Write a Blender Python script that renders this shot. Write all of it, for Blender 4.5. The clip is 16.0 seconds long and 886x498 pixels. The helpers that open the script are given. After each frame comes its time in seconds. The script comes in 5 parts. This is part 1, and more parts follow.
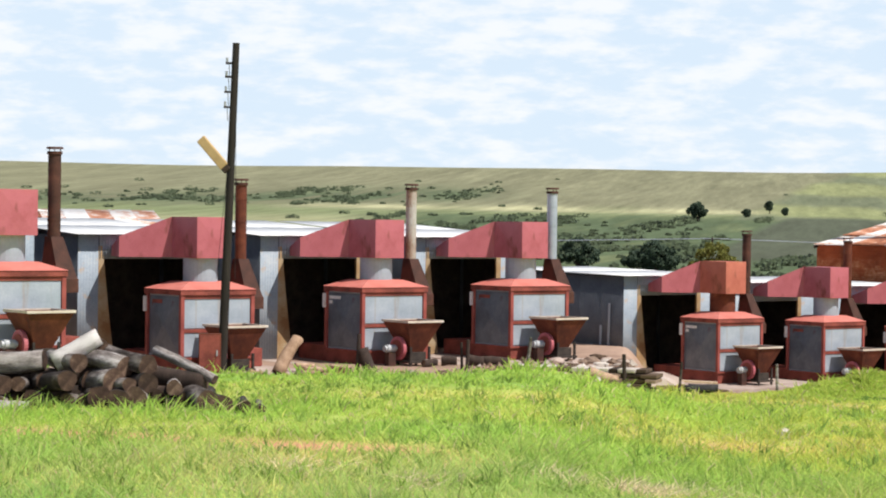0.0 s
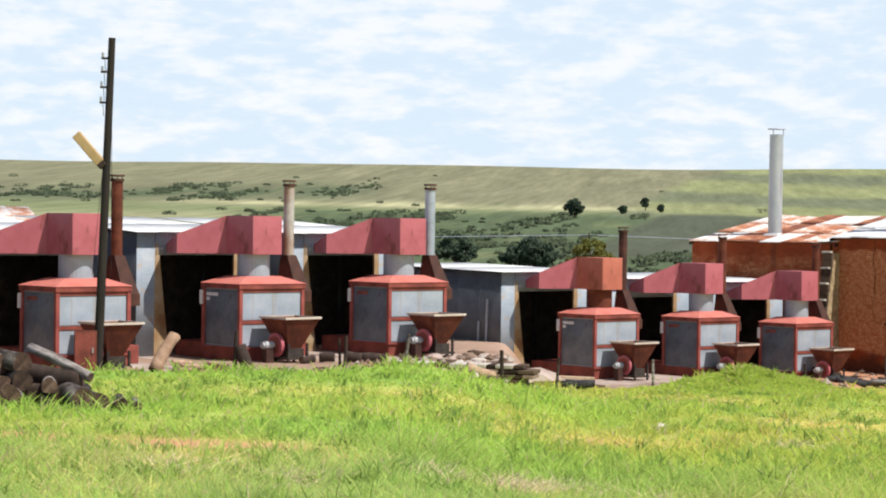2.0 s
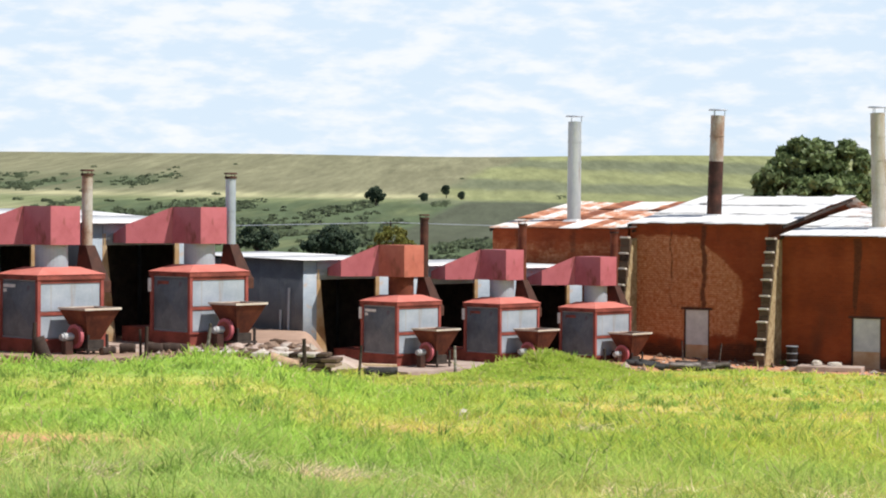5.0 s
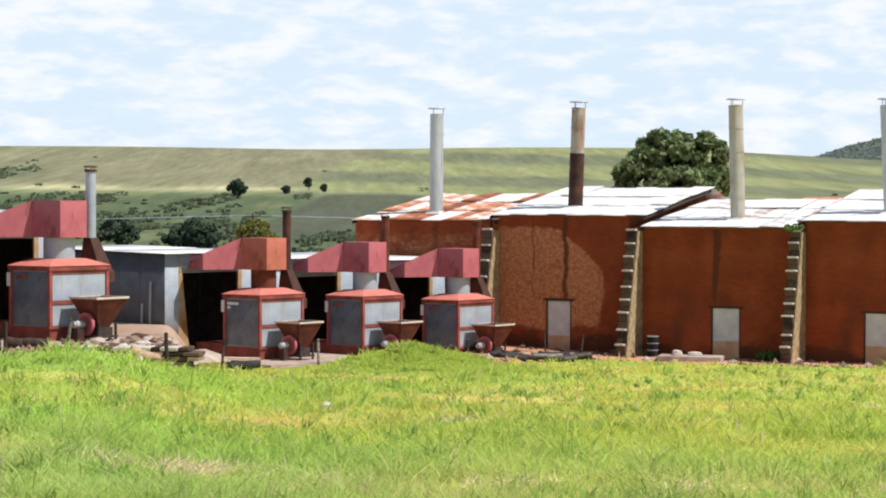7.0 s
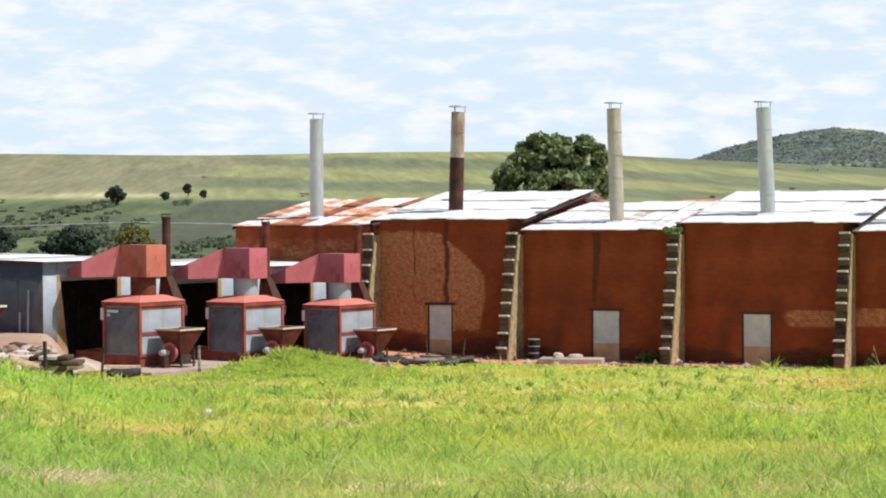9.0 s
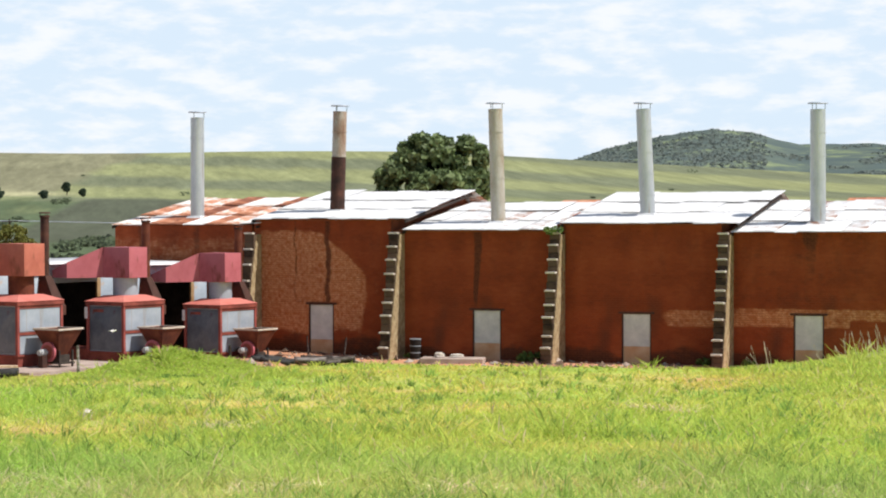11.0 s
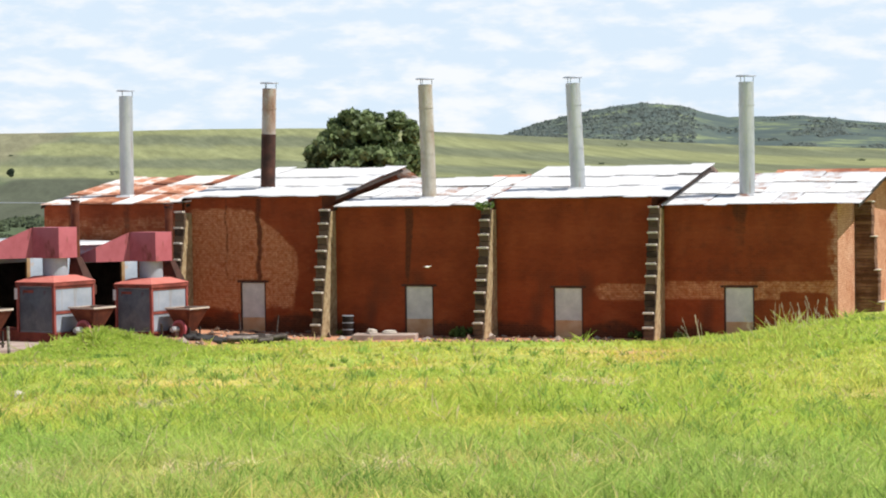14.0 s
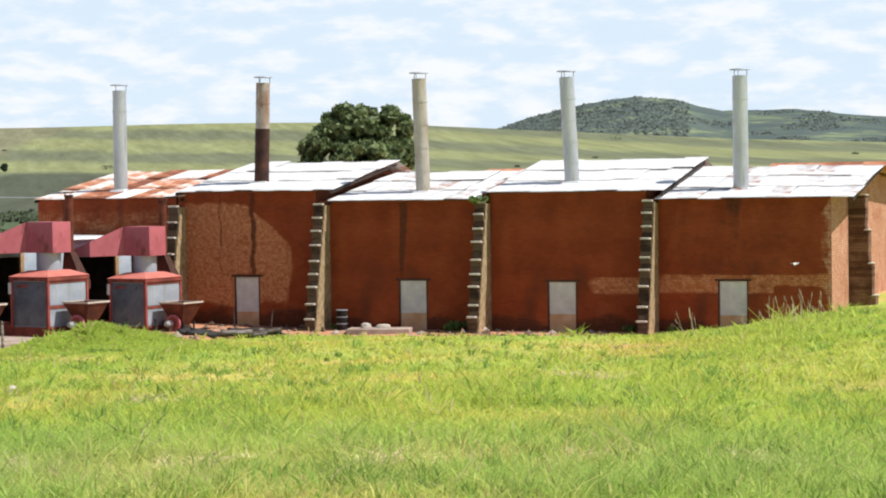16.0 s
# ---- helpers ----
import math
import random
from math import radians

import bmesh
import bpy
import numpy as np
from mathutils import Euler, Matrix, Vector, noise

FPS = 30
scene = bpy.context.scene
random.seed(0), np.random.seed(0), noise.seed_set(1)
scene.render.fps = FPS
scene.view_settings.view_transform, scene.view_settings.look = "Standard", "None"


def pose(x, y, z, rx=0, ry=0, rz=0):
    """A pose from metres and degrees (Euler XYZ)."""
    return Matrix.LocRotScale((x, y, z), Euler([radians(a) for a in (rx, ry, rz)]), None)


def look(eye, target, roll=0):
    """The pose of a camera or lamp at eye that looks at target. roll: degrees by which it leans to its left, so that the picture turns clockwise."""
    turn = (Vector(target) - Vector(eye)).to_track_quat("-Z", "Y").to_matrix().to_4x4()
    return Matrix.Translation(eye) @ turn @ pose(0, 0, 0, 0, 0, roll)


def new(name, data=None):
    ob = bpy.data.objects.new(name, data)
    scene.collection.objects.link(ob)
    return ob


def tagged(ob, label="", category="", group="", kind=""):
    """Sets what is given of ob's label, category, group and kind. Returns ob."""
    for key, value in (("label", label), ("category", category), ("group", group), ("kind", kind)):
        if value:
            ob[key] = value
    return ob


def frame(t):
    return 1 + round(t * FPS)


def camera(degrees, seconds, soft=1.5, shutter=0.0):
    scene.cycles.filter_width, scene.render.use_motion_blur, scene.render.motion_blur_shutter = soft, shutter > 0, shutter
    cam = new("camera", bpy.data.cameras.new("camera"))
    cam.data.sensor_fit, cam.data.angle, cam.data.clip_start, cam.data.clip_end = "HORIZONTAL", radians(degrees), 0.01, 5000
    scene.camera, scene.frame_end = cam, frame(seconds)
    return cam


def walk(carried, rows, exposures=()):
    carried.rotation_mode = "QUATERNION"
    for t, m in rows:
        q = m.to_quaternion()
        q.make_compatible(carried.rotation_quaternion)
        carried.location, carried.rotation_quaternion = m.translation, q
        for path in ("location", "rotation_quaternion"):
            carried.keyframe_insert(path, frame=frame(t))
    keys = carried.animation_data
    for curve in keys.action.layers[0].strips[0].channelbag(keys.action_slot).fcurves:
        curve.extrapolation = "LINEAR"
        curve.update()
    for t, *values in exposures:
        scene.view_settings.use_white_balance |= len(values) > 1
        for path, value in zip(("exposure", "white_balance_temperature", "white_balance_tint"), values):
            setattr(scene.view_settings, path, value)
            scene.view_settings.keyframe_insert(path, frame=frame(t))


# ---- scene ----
# The camera stands still on a bank across the field and pans to the right.
EYE = 3.93
cam = camera(23.93, 16.0, soft=2.0)
PAN = [  # seconds, yaw to the right, pitch, roll
    (0.0, -10.638, -0.635, -0.742),
    (0.5, -9.818, -0.640, -0.722),
    (1.0, -8.956, -0.650, -0.815),
    (1.5, -8.165, -0.672, -0.788),
    (2.0, -7.294, -0.691, -0.757),
    (2.5, -6.496, -0.697, -0.551),
    (3.0, -5.602, -0.732, -0.516),
    (3.5, -4.745, -0.802, -0.486),
    (4.0, -3.792, -0.851, -0.439),
    (6.5, 0.986, -1.143, -0.169),
    (7.0, 1.903, -1.167, -0.104),
    (7.5, 2.738, -1.181, 0.055),
    (8.0, 3.603, -1.192, 0.133),
    (8.5, 4.373, -1.178, 0.235),
    (9.0, 5.166, -1.045, 0.371),
    (9.5, 5.954, -0.982, 0.142),
    (10.0, 6.844, -0.973, 0.041),
    (12.5, 9.943, -1.333, 0.517),
    (13.0, 10.196, -1.484, 0.584),
    (13.5, 10.309, -1.621, 0.675),
    (14.0, 10.286, -1.741, 0.802),
    (14.5, 10.533, -1.789, 0.783),
    (15.0, 10.638, -1.849, 0.896),
    (15.5, 10.577, -1.913, 0.880),
    (16.0, 10.448, -1.906, 0.883),
]
walk(cam, [(t, pose(0, 0, EYE, 90, 0, -yaw) @ pose(0, 0, 0, pitch, 0, 0) @ pose(0, 0, 0, 0, 0, -roll)) for t, yaw, pitch, roll in PAN])

# ---- light ----
SUN_TURN, SUN_HEIGHT = -24.0, 56.0        # degrees from +x towards +y, and above the ground
world = bpy.data.worlds.new("sky")
scene.world = world
world.use_nodes = True
wn, wl = world.node_tree.nodes, world.node_tree.links
sky = wn.new("ShaderNodeTexSky")
sky.sky_type, sky.sun_disc = "NISHITA", False
sky.sun_elevation, sky.sun_rotation = radians(SUN_HEIGHT), radians(90 - SUN_TURN)
sky.air_density, sky.dust_density, sky.altitude = 1.0, 0.6, 1200
co = wn.new("ShaderNodeTexCoord")
stretch = wn.new("ShaderNodeMapping")
stretch.inputs["Scale"].default_value = (1.0, 1.0, 3.1)
wl.new(co.outputs["Generated"], stretch.inputs["Vector"])
puffs = wn.new("ShaderNodeTexNoise")
puffs.inputs["Scale"].default_value, puffs.inputs["Detail"].default_value, puffs.inputs["Roughness"].default_value = 33.0, 7.0, 0.56
wl.new(stretch.outputs["Vector"], puffs.inputs["Vector"])
cover = wn.new("ShaderNodeMapRange")
cover.interpolation_type = "SMOOTHSTEP"
cover.inputs["From Min"].default_value, cover.inputs["From Max"].default_value = 0.40, 0.66
wl.new(puffs.outputs["Fac"], cover.inputs["Value"])
veil = wn.new("ShaderNodeMix")             # thin veil between the white puffs
veil.data_type = "RGBA"
veil.inputs["A"].default_value, veil.inputs["B"].default_value = (7.5, 8.85, 10.3, 1), (9.85, 10.15, 10.55, 1)
wl.new(cover.outputs["Result"], veil.inputs["Factor"])
# the cloud thins out overhead
split = wn.new("ShaderNodeSeparateXYZ")
wl.new(co.outputs["Generated"], split.inputs[0])
thin = wn.new("ShaderNodeMapRange")
for key, value in (("From Min", 0.13), ("From Max", 0.45), ("To Min", 0.94), ("To Max", 0.12)):
    thin.inputs[key].default_value = value
wl.new(split.outputs["Z"], thin.inputs["Value"])
cloud = wn.new("ShaderNodeMix")
cloud.data_type = "RGBA"
wl.new(veil.outputs["Result"], cloud.inputs["B"])
wl.new(thin.outputs["Result"], cloud.inputs["Factor"])
wl.new(sky.outputs["Color"], cloud.inputs["A"])
wl.new(cloud.outputs["Result"], wn["Background"].inputs["Color"])
wn["Background"].inputs["Strength"].default_value = 0.08
sun = new("sun", bpy.data.lights.new("sun", "SUN"))
sun.data.energy, sun.data.angle, sun.data.color = 4.6, radians(0.53), (1.0, 0.95, 0.88)
a, e = radians(SUN_TURN), radians(SUN_HEIGHT)
sun.matrix_basis = look((60 * math.cos(a) * math.cos(e), 60 * math.sin(a) * math.cos(e), 60 * math.sin(e)), (0, 0, 0))
scene.view_settings.exposure = 0.3


# ---- materials ----
def material(name, colours, rough=0.8, metal=0.0, scale=3.0, fine=40.0, bump=0.2, stretch=(1, 1, 1), island=0.0, streak=None, spec=0.3):
    """A surface mottled at two scales: colours is a list of (position, colour) over a noise; streak adds stains of a second colour."""
    m = bpy.data.materials.new(name)
    m.use_nodes = True
    n, l = m.node_tree.nodes, m.node_tree.links
    b = n["Principled BSDF"]
    b.inputs["Roughness"].default_value, b.inputs["Metallic"].default_value = rough, metal
    b.inputs["Specular IOR Level"].default_value = spec
    tc = n.new("ShaderNodeTexCoord")
    mp = n.new("ShaderNodeMapping")
    mp.inputs["Scale"].default_value = stretch
    l.new(tc.outputs["Object"], mp.inputs["Vector"])
    big, small = n.new("ShaderNodeTexNoise"), n.new("ShaderNodeTexNoise")
    big.inputs["Scale"].default_value, big.inputs["Detail"].default_value, big.inputs["Roughness"].default_value = scale, 6, 0.6
    small.inputs["Scale"].default_value, small.inputs["Detail"].default_value = fine, 4
    l.new(mp.outputs["Vector"], big.inputs["Vector"])
    l.new(mp.outputs["Vector"], small.inputs["Vector"])
    mixn = n.new("ShaderNodeMath")
    mixn.operation = "MULTIPLY_ADD"
    mixn.inputs[1].default_value, mixn.inputs[2].default_value = 0.3, -0.15
    l.new(small.outputs["Fac"], mixn.inputs[0])
    add = n.new("ShaderNodeMath")
    l.new(big.outputs["Fac"], add.inputs[0])
    l.new(mixn.outputs[0], add.inputs[1])
    last = add
    if island:
        info, geo = n.new("ShaderNodeObjectInfo"), n.new("ShaderNodeNewGeometry")
        for out in (info.outputs["Random"], geo.outputs["Random Per Island"]):
            k = n.new("ShaderNodeMath")
            k.operation = "MULTIPLY_ADD"
            k.inputs[1].default_value, k.inputs[2].default_value = island, -island / 2
            l.new(out, k.inputs[0])
            s = n.new("ShaderNodeMath")
            l.new(last.outputs[0], s.inputs[0])
            l.new(k.outputs[0], s.inputs[1])
            last = s
    ramp = n.new("ShaderNodeValToRGB")
    while len(ramp.color_ramp.elements) < len(colours):
        ramp.color_ramp.elements.new(0.5)
    for el, (p, c) in zip(ramp.color_ramp.elements, colours):
        el.position, el.color = p, (*c, 1)
    l.new(last.outputs[0], ramp.inputs["Fac"])
    col = ramp.outputs["Color"]
    if streak:
        colour, low, high, sscale, sstretch = streak
        m2 = n.new("ShaderNodeMapping")
        m2.inputs["Scale"].default_value = sstretch
        l.new(tc.outputs["Object"], m2.inputs["Vector"])
        sn = n.new("ShaderNodeTexNoise")
        sn.inputs["Scale"].default_value, sn.inputs["Detail"].default_value = sscale, 5
        l.new(m2.outputs["Vector"], sn.inputs["Vector"])
        mr = n.new("ShaderNodeMapRange")
        mr.inputs["From Min"].default_value, mr.inputs["From Max"].default_value = low, high
        l.new(sn.outputs["Fac"], mr.inputs["Value"])
        mx = n.new("ShaderNodeMix")
        mx.data_type = "RGBA"
        mx.inputs["B"].default_value = (*colour, 1)
        l.new(mr.outputs["Result"], mx.inputs["Factor"])
        l.new(col, mx.inputs["A"])
        col = mx.outputs["Result"]
    l.new(col, b.inputs["Base Color"])
    if bump:
        bp = n.new("ShaderNodeBump")
        bp.inputs["Strength"].default_value, bp.inputs["Distance"].default_value = bump, 0.02
        l.new(small.outputs["Fac"], bp.inputs["Height"])
        l.new(bp.outputs["Normal"], b.inputs["Normal"])
    return m


def stained(m, layers):
    """Lays stains over a material: the mesh's "stain" attribute says where, a mottle breaks up their edges. layers: two colours for each of its channels."""
    n, l = m.node_tree.nodes, m.node_tree.links
    b = n["Principled BSDF"]
    col = b.inputs["Base Color"].links[0].from_socket
    at = n.new("ShaderNodeVertexColor")
    at.layer_name = "stain"
    sep = n.new("ShaderNodeSeparateColor")
    l.new(at.outputs["Color"], sep.inputs[0])
    tc, mottle, grain = n.new("ShaderNodeTexCoord"), n.new("ShaderNodeTexNoise"), n.new("ShaderNodeTexNoise")
    mottle.inputs["Scale"].default_value, mottle.inputs["Detail"].default_value = 2.2, 6
    grain.inputs["Scale"].default_value, grain.inputs["Detail"].default_value, grain.inputs["Roughness"].default_value = 7.0, 5, 0.7
    for q in (mottle, grain):
        l.new(tc.outputs["Object"], q.inputs["Vector"])
    for k, (one, two) in enumerate(layers):
        edge = n.new("ShaderNodeMath")
        edge.operation = "MULTIPLY_ADD"
        edge.inputs[1].default_value, edge.inputs[2].default_value = 0.9, -0.45
        l.new(mottle.outputs["Fac"], edge.inputs[0])
        add = n.new("ShaderNodeMath")
        l.new(sep.outputs[k], add.inputs[0])
        l.new(edge.outputs[0], add.inputs[1])
        fac = n.new("ShaderNodeMapRange")
        fac.interpolation_type = "SMOOTHSTEP"
        fac.inputs["From Min"].default_value, fac.inputs["From Max"].default_value, fac.inputs["To Max"].default_value = 0.28, 0.85, 0.92
        l.new(add.outputs[0], fac.inputs["Value"])
        tone = n.new("ShaderNodeValToRGB")
        tone.color_ramp.elements[0].position, tone.color_ramp.elements[1].position = 0.38, 0.66
        tone.color_ramp.elements[0].color, tone.color_ramp.elements[1].color = (*one, 1), (*two, 1)
        l.new(grain.outputs["Fac"], tone.inputs["Fac"])
        mx = n.new("ShaderNodeMix")
        mx.data_type = "RGBA"
        l.new(fac.outputs["Result"], mx.inputs["Factor"])
        l.new(col, mx.inputs["A"])
        l.new(tone.outputs["Color"], mx.inputs["B"])
        col = mx.outputs["Result"]
    l.new(col, b.inputs["Base Color"])
    return m


RED = material("red_oxide_paint", [(0.3, (0.36, 0.085, 0.098)), (0.55, (0.46, 0.13, 0.153)), (0.75, (0.45, 0.12, 0.125))], 0.55, 0, 1.2, 30, 0.1, streak=((0.16, 0.05, 0.03), 0.58, 0.75, 3.0, (1, 1, 0.4)))
RED_TRIM = material("dulled_red_trim", [(0.3, (0.20, 0.045, 0.038)), (0.55, (0.32, 0.078, 0.062)), (0.75, (0.38, 0.10, 0.085))], 0.65, 0, 2.0, 30, 0.12)
RED_DARK = material("sooty_red_paint", [(0.35, (0.16, 0.04, 0.03)), (0.6, (0.30, 0.075, 0.055))], 0.7, 0, 2.5, 30, 0.15)
RUST = material("rusted_steel", [(0.3, (0.075, 0.022, 0.014)), (0.55, (0.15, 0.042, 0.022)), (0.75, (0.24, 0.08, 0.04))], 0.85, 0.1, 2.5, 50, 0.3)
RUST_DARK = material("dark_rusted_steel", [(0.3, (0.03, 0.018, 0.015)), (0.6, (0.085, 0.036, 0.026)), (0.8, (0.15, 0.06, 0.04))], 0.85, 0.1, 2.0, 50, 0.3)
GALV = material("galvanised_steel", [(0.3, (0.30, 0.34, 0.39)), (0.55, (0.39, 0.43, 0.49)), (0.75, (0.49, 0.52, 0.56))], 0.55, 0.2, 1.2, 18, 0.08, streak=((0.36, 0.24, 0.13), 0.62, 0.8, 1.6, (2.2, 2.2, 0.25)))
GALV_WALL = material("weathered_galvanised_wall", [(0.3, (0.21, 0.25, 0.30)), (0.55, (0.285, 0.33, 0.385)), (0.75, (0.37, 0.395, 0.42))], 0.75, 0.0, 1.0, 16, 0.08, streak=((0.42, 0.25, 0.10), 0.58, 0.8, 1.2, (2.5, 2.5, 0.2)), island=0.15)
ROOF = material("bleached_galvanised_roof", [(0.25, (0.42, 0.42, 0.43)), (0.45, (0.66, 0.66, 0.66)), (0.7, (0.74, 0.745, 0.75))], 0.45, 0.1, 1.4, 20, 0.05, island=0.16)
ROOF_RUST = material("rusting_roof", [(0.30, (0.19, 0.065, 0.035)), (0.44, (0.42, 0.17, 0.09)), (0.53, (0.58, 0.30, 0.19)), (0.58, (0.68, 0.62, 0.58)), (0.8, (0.76, 0.75, 0.74))], 0.7, 0.1, 1.3, 20, 0.08, island=0.50)
BRICK = material("red_clay_brick", [(0.25, (0.20, 0.045, 0.015)), (0.5, (0.30, 0.070, 0.023)), (0.75, (0.40, 0.112, 0.038))], 0.95, 0, 0.7, 30, 0.4, island=0.10, streak=((0.13, 0.036, 0.016), 0.56, 0.78, 0.9, (1, 1, 0.35)))
BRICK_FRONT = stained(material("stained_clay_brick", [(0.25, (0.175, 0.033, 0.010)), (0.5, (0.268, 0.051, 0.015)), (0.75, (0.365, 0.083, 0.026))], 0.95, 0, 0.7, 30, 0.4, island=0.10, streak=((0.13, 0.036, 0.016), 0.56, 0.78, 0.9, (1, 1, 0.35))),
                      [((0.42, 0.125, 0.045), (0.67, 0.325, 0.17)), ((0.065, 0.022, 0.011), (0.13, 0.040, 0.018)), ((0.46, 0.20, 0.115), (0.64, 0.38, 0.27))])
BRICK_BRIGHT = material("sunlit_end_brick", [(0.25, (0.44, 0.19, 0.11)), (0.5, (0.56, 0.29, 0.19)), (0.75, (0.66, 0.42, 0.31))], 0.95, 0, 0.9, 40, 0.4, island=0.22)
MORTAR = material("clay_mortar", [(0.3, (0.19, 0.052, 0.021)), (0.7, (0.27, 0.082, 0.036))], 0.95, 0, 1.5, 50, 0.3)
STONE = material("shaded_buttress_stone", [(0.3, (0.018, 0.012, 0.009)), (0.55, (0.048, 0.030, 0.021)), (0.75, (0.11, 0.072, 0.048))], 0.95, 0, 3.0, 40, 0.6, island=0.4)
PLASTER = material("sunlit_lichened_plaster", [(0.3, (0.17, 0.11, 0.055)), (0.5, (0.36, 0.265, 0.15)), (0.75, (0.50, 0.42, 0.27))], 0.95, 0, 4.5, 30, 0.9)
CAPSTONE = material("sunlit_mortar_ledge", [(0.3, (0.42, 0.36, 0.30)), (0.7, (0.66, 0.60, 0.52))], 0.95, 0, 4.0, 40, 0.4)
DOOR = material("tin_door_sheet", [(0.3, (0.46, 0.46, 0.48)), (0.7, (0.66, 0.65, 0.65))], 0.6, 0.1, 2.0, 30, 0.1)
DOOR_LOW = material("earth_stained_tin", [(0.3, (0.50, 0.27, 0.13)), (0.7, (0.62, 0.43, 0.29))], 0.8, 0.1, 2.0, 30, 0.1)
CONCRETE = material("dusty_concrete", [(0.3, (0.28, 0.20, 0.165)), (0.55, (0.42, 0.33, 0.28)), (0.75, (0.54, 0.46, 0.41))], 0.95, 0, 0.9, 30, 0.3)
WOOD_DARK = material("dark_weathered_timber", [(0.3, (0.022, 0.016, 0.013)), (0.6, (0.055, 0.036, 0.028)), (0.8, (0.10, 0.07, 0.052))], 0.9, 0, 2.0, 30, 0.4, stretch=(3, 3, 0.4))
BARK = material("grey_dry_log", [(0.30, (0.014, 0.010, 0.009)), (0.50, (0.045, 0.034, 0.029)), (0.72, (0.20, 0.17, 0.155)), (0.88, (0.46, 0.42, 0.40))], 0.95, 0, 3.0, 30, 0.6, stretch=(0.6, 2.5, 2.5), island=0.5)
LOG_END = material("sawn_log_end", [(0.3, (0.028, 0.016, 0.012)), (0.6, (0.085, 0.050, 0.035)), (0.8, (0.20, 0.13, 0.09))], 0.95, 0, 6.0, 60, 0.4, island=0.3)
LOG_PALE = material("split_pale_log", [(0.3, (0.30, 0.19, 0.12)), (0.6, (0.46, 0.31, 0.21)), (0.8, (0.60, 0.44, 0.32))], 0.95, 0, 3.0, 40, 0.4, stretch=(2, 2, 0.5), island=0.3)
BLACK = material("black_rubber", [(0.3, (0.012, 0.012, 0.013)), (0.7, (0.035, 0.033, 0.032))], 0.7, 0, 4, 40, 0.2)
CAST = material("grey_cast_motor", [(0.3, (0.26, 0.28, 0.30)), (0.7, (0.50, 0.50, 0.50))], 0.6, 0.3, 8, 60, 0.1)
LAMP_TAN = material("yellowed_lamp_cover", [(0.3, (0.46, 0.30, 0.14)), (0.7, (0.58, 0.40, 0.20))], 0.5, 0, 4, 30, 0.05)
TAN = material("rust_washed_sheet", [(0.3, (0.27, 0.14, 0.06)), (0.5, (0.38, 0.25, 0.13)), (0.75, (0.46, 0.40, 0.30))], 0.8, 0.1, 1.5, 25, 0.1)
STEEL_SHADED = material("shaded_panel_steel", [(0.3, (0.09, 0.105, 0.135)), (0.55, (0.15, 0.17, 0.205)), (0.75, (0.23, 0.245, 0.265))], 0.45, 0.3, 1.6, 24, 0.08, streak=((0.14, 0.03, 0.04), 0.66, 0.75, 1.4, (1, 1, 1)))
GALV_SHADED = material("shaded_galvanised_sheet", [(0.3, (0.09, 0.097, 0.115)), (0.55, (0.135, 0.145, 0.165)), (0.75, (0.18, 0.19, 0.20))], 0.65, 0.15, 0.8, 16, 0.08, island=0.12)
TAR = material("tarred_pole_wood", [(0.3, (0.012, 0.010, 0.009)), (0.7, (0.035, 0.026, 0.021))], 0.85, 0, 2.0, 30, 0.4, stretch=(3, 3, 0.4))
SHADED_BLACK = material("shade_black_sheet", [(0.3, (0.022, 0.017, 0.015)), (0.7, (0.075, 0.058, 0.048))], 0.95, 0, 3, 30, 0.2)
BLEACHED = material("bleached_log", [(0.3, (0.10, 0.08, 0.07)), (0.5, (0.34, 0.30, 0.28)), (0.75, (0.58, 0.54, 0.52))], 0.95, 0, 3.0, 30, 0.6, stretch=(0.6, 2.5, 2.5), island=0.3)
LID = material("sun_faded_red", [(0.3, (0.46, 0.13, 0.10)), (0.6, (0.55, 0.175, 0.14)), (0.8, (0.60, 0.25, 0.20))], 0.7, 0, 1.6, 30, 0.1)
RIM = material("worn_steel_rim", [(0.3, (0.50, 0.40, 0.32)), (0.7, (0.68, 0.60, 0.52))], 0.7, 0.1, 6, 40, 0.1)
LABEL = material("white_label", [(0.3, (0.66, 0.62, 0.62)), (0.7, (0.78, 0.76, 0.76))], 0.6, 0, 10, 60, 0)
STONES = material("pale_field_stone", [(0.3, (0.30, 0.24, 0.20)), (0.7, (0.56, 0.50, 0.44))], 0.95, 0, 5, 40, 0.5, island=0.3)


# ---- mesh helpers ----
def mesh_of(name, verts, faces, mats=(), index=None, smooth=False):
    me = bpy.data.meshes.new(name)
    me.from_pydata([tuple(v) for v in verts], [], [tuple(q) for q in faces])
    for m in mats:
        me.materials.append(m)
    if index is not None:
        me.polygons.foreach_set("material_index", index)
    if smooth:
        me.polygons.foreach_set("use_smooth", [True] * len(me.polygons))
    me.update()
    return me


def part(name, bm, mat, parent=None, label="", at=None):
    """Links a bmesh (or a mesh) as one mesh object, under parent if there is one."""
    if isinstance(bm, bmesh.types.BMesh):
        me = bpy.data.meshes.new(name)
        bmesh.ops.recalc_face_normals(bm, faces=bm.faces)
        bm.to_mesh(me)
        bm.free()
        for m in (mat if isinstance(mat, (list, tuple)) else [mat]):
            me.materials.append(m)
    else:
        me = bm
    ob = new(name, me)
    if at is not None:
        ob.matrix_basis = at
    if parent is not None:
        ob.parent = parent
    if label:
        tagged(ob, label)
    return ob


def empty(name, m, label, category, group="", kind=""):
    ob = new(name)
    ob.matrix_basis = m
    ob.empty_display_size = 0.3
    return tagged(ob, label, category, group, kind)


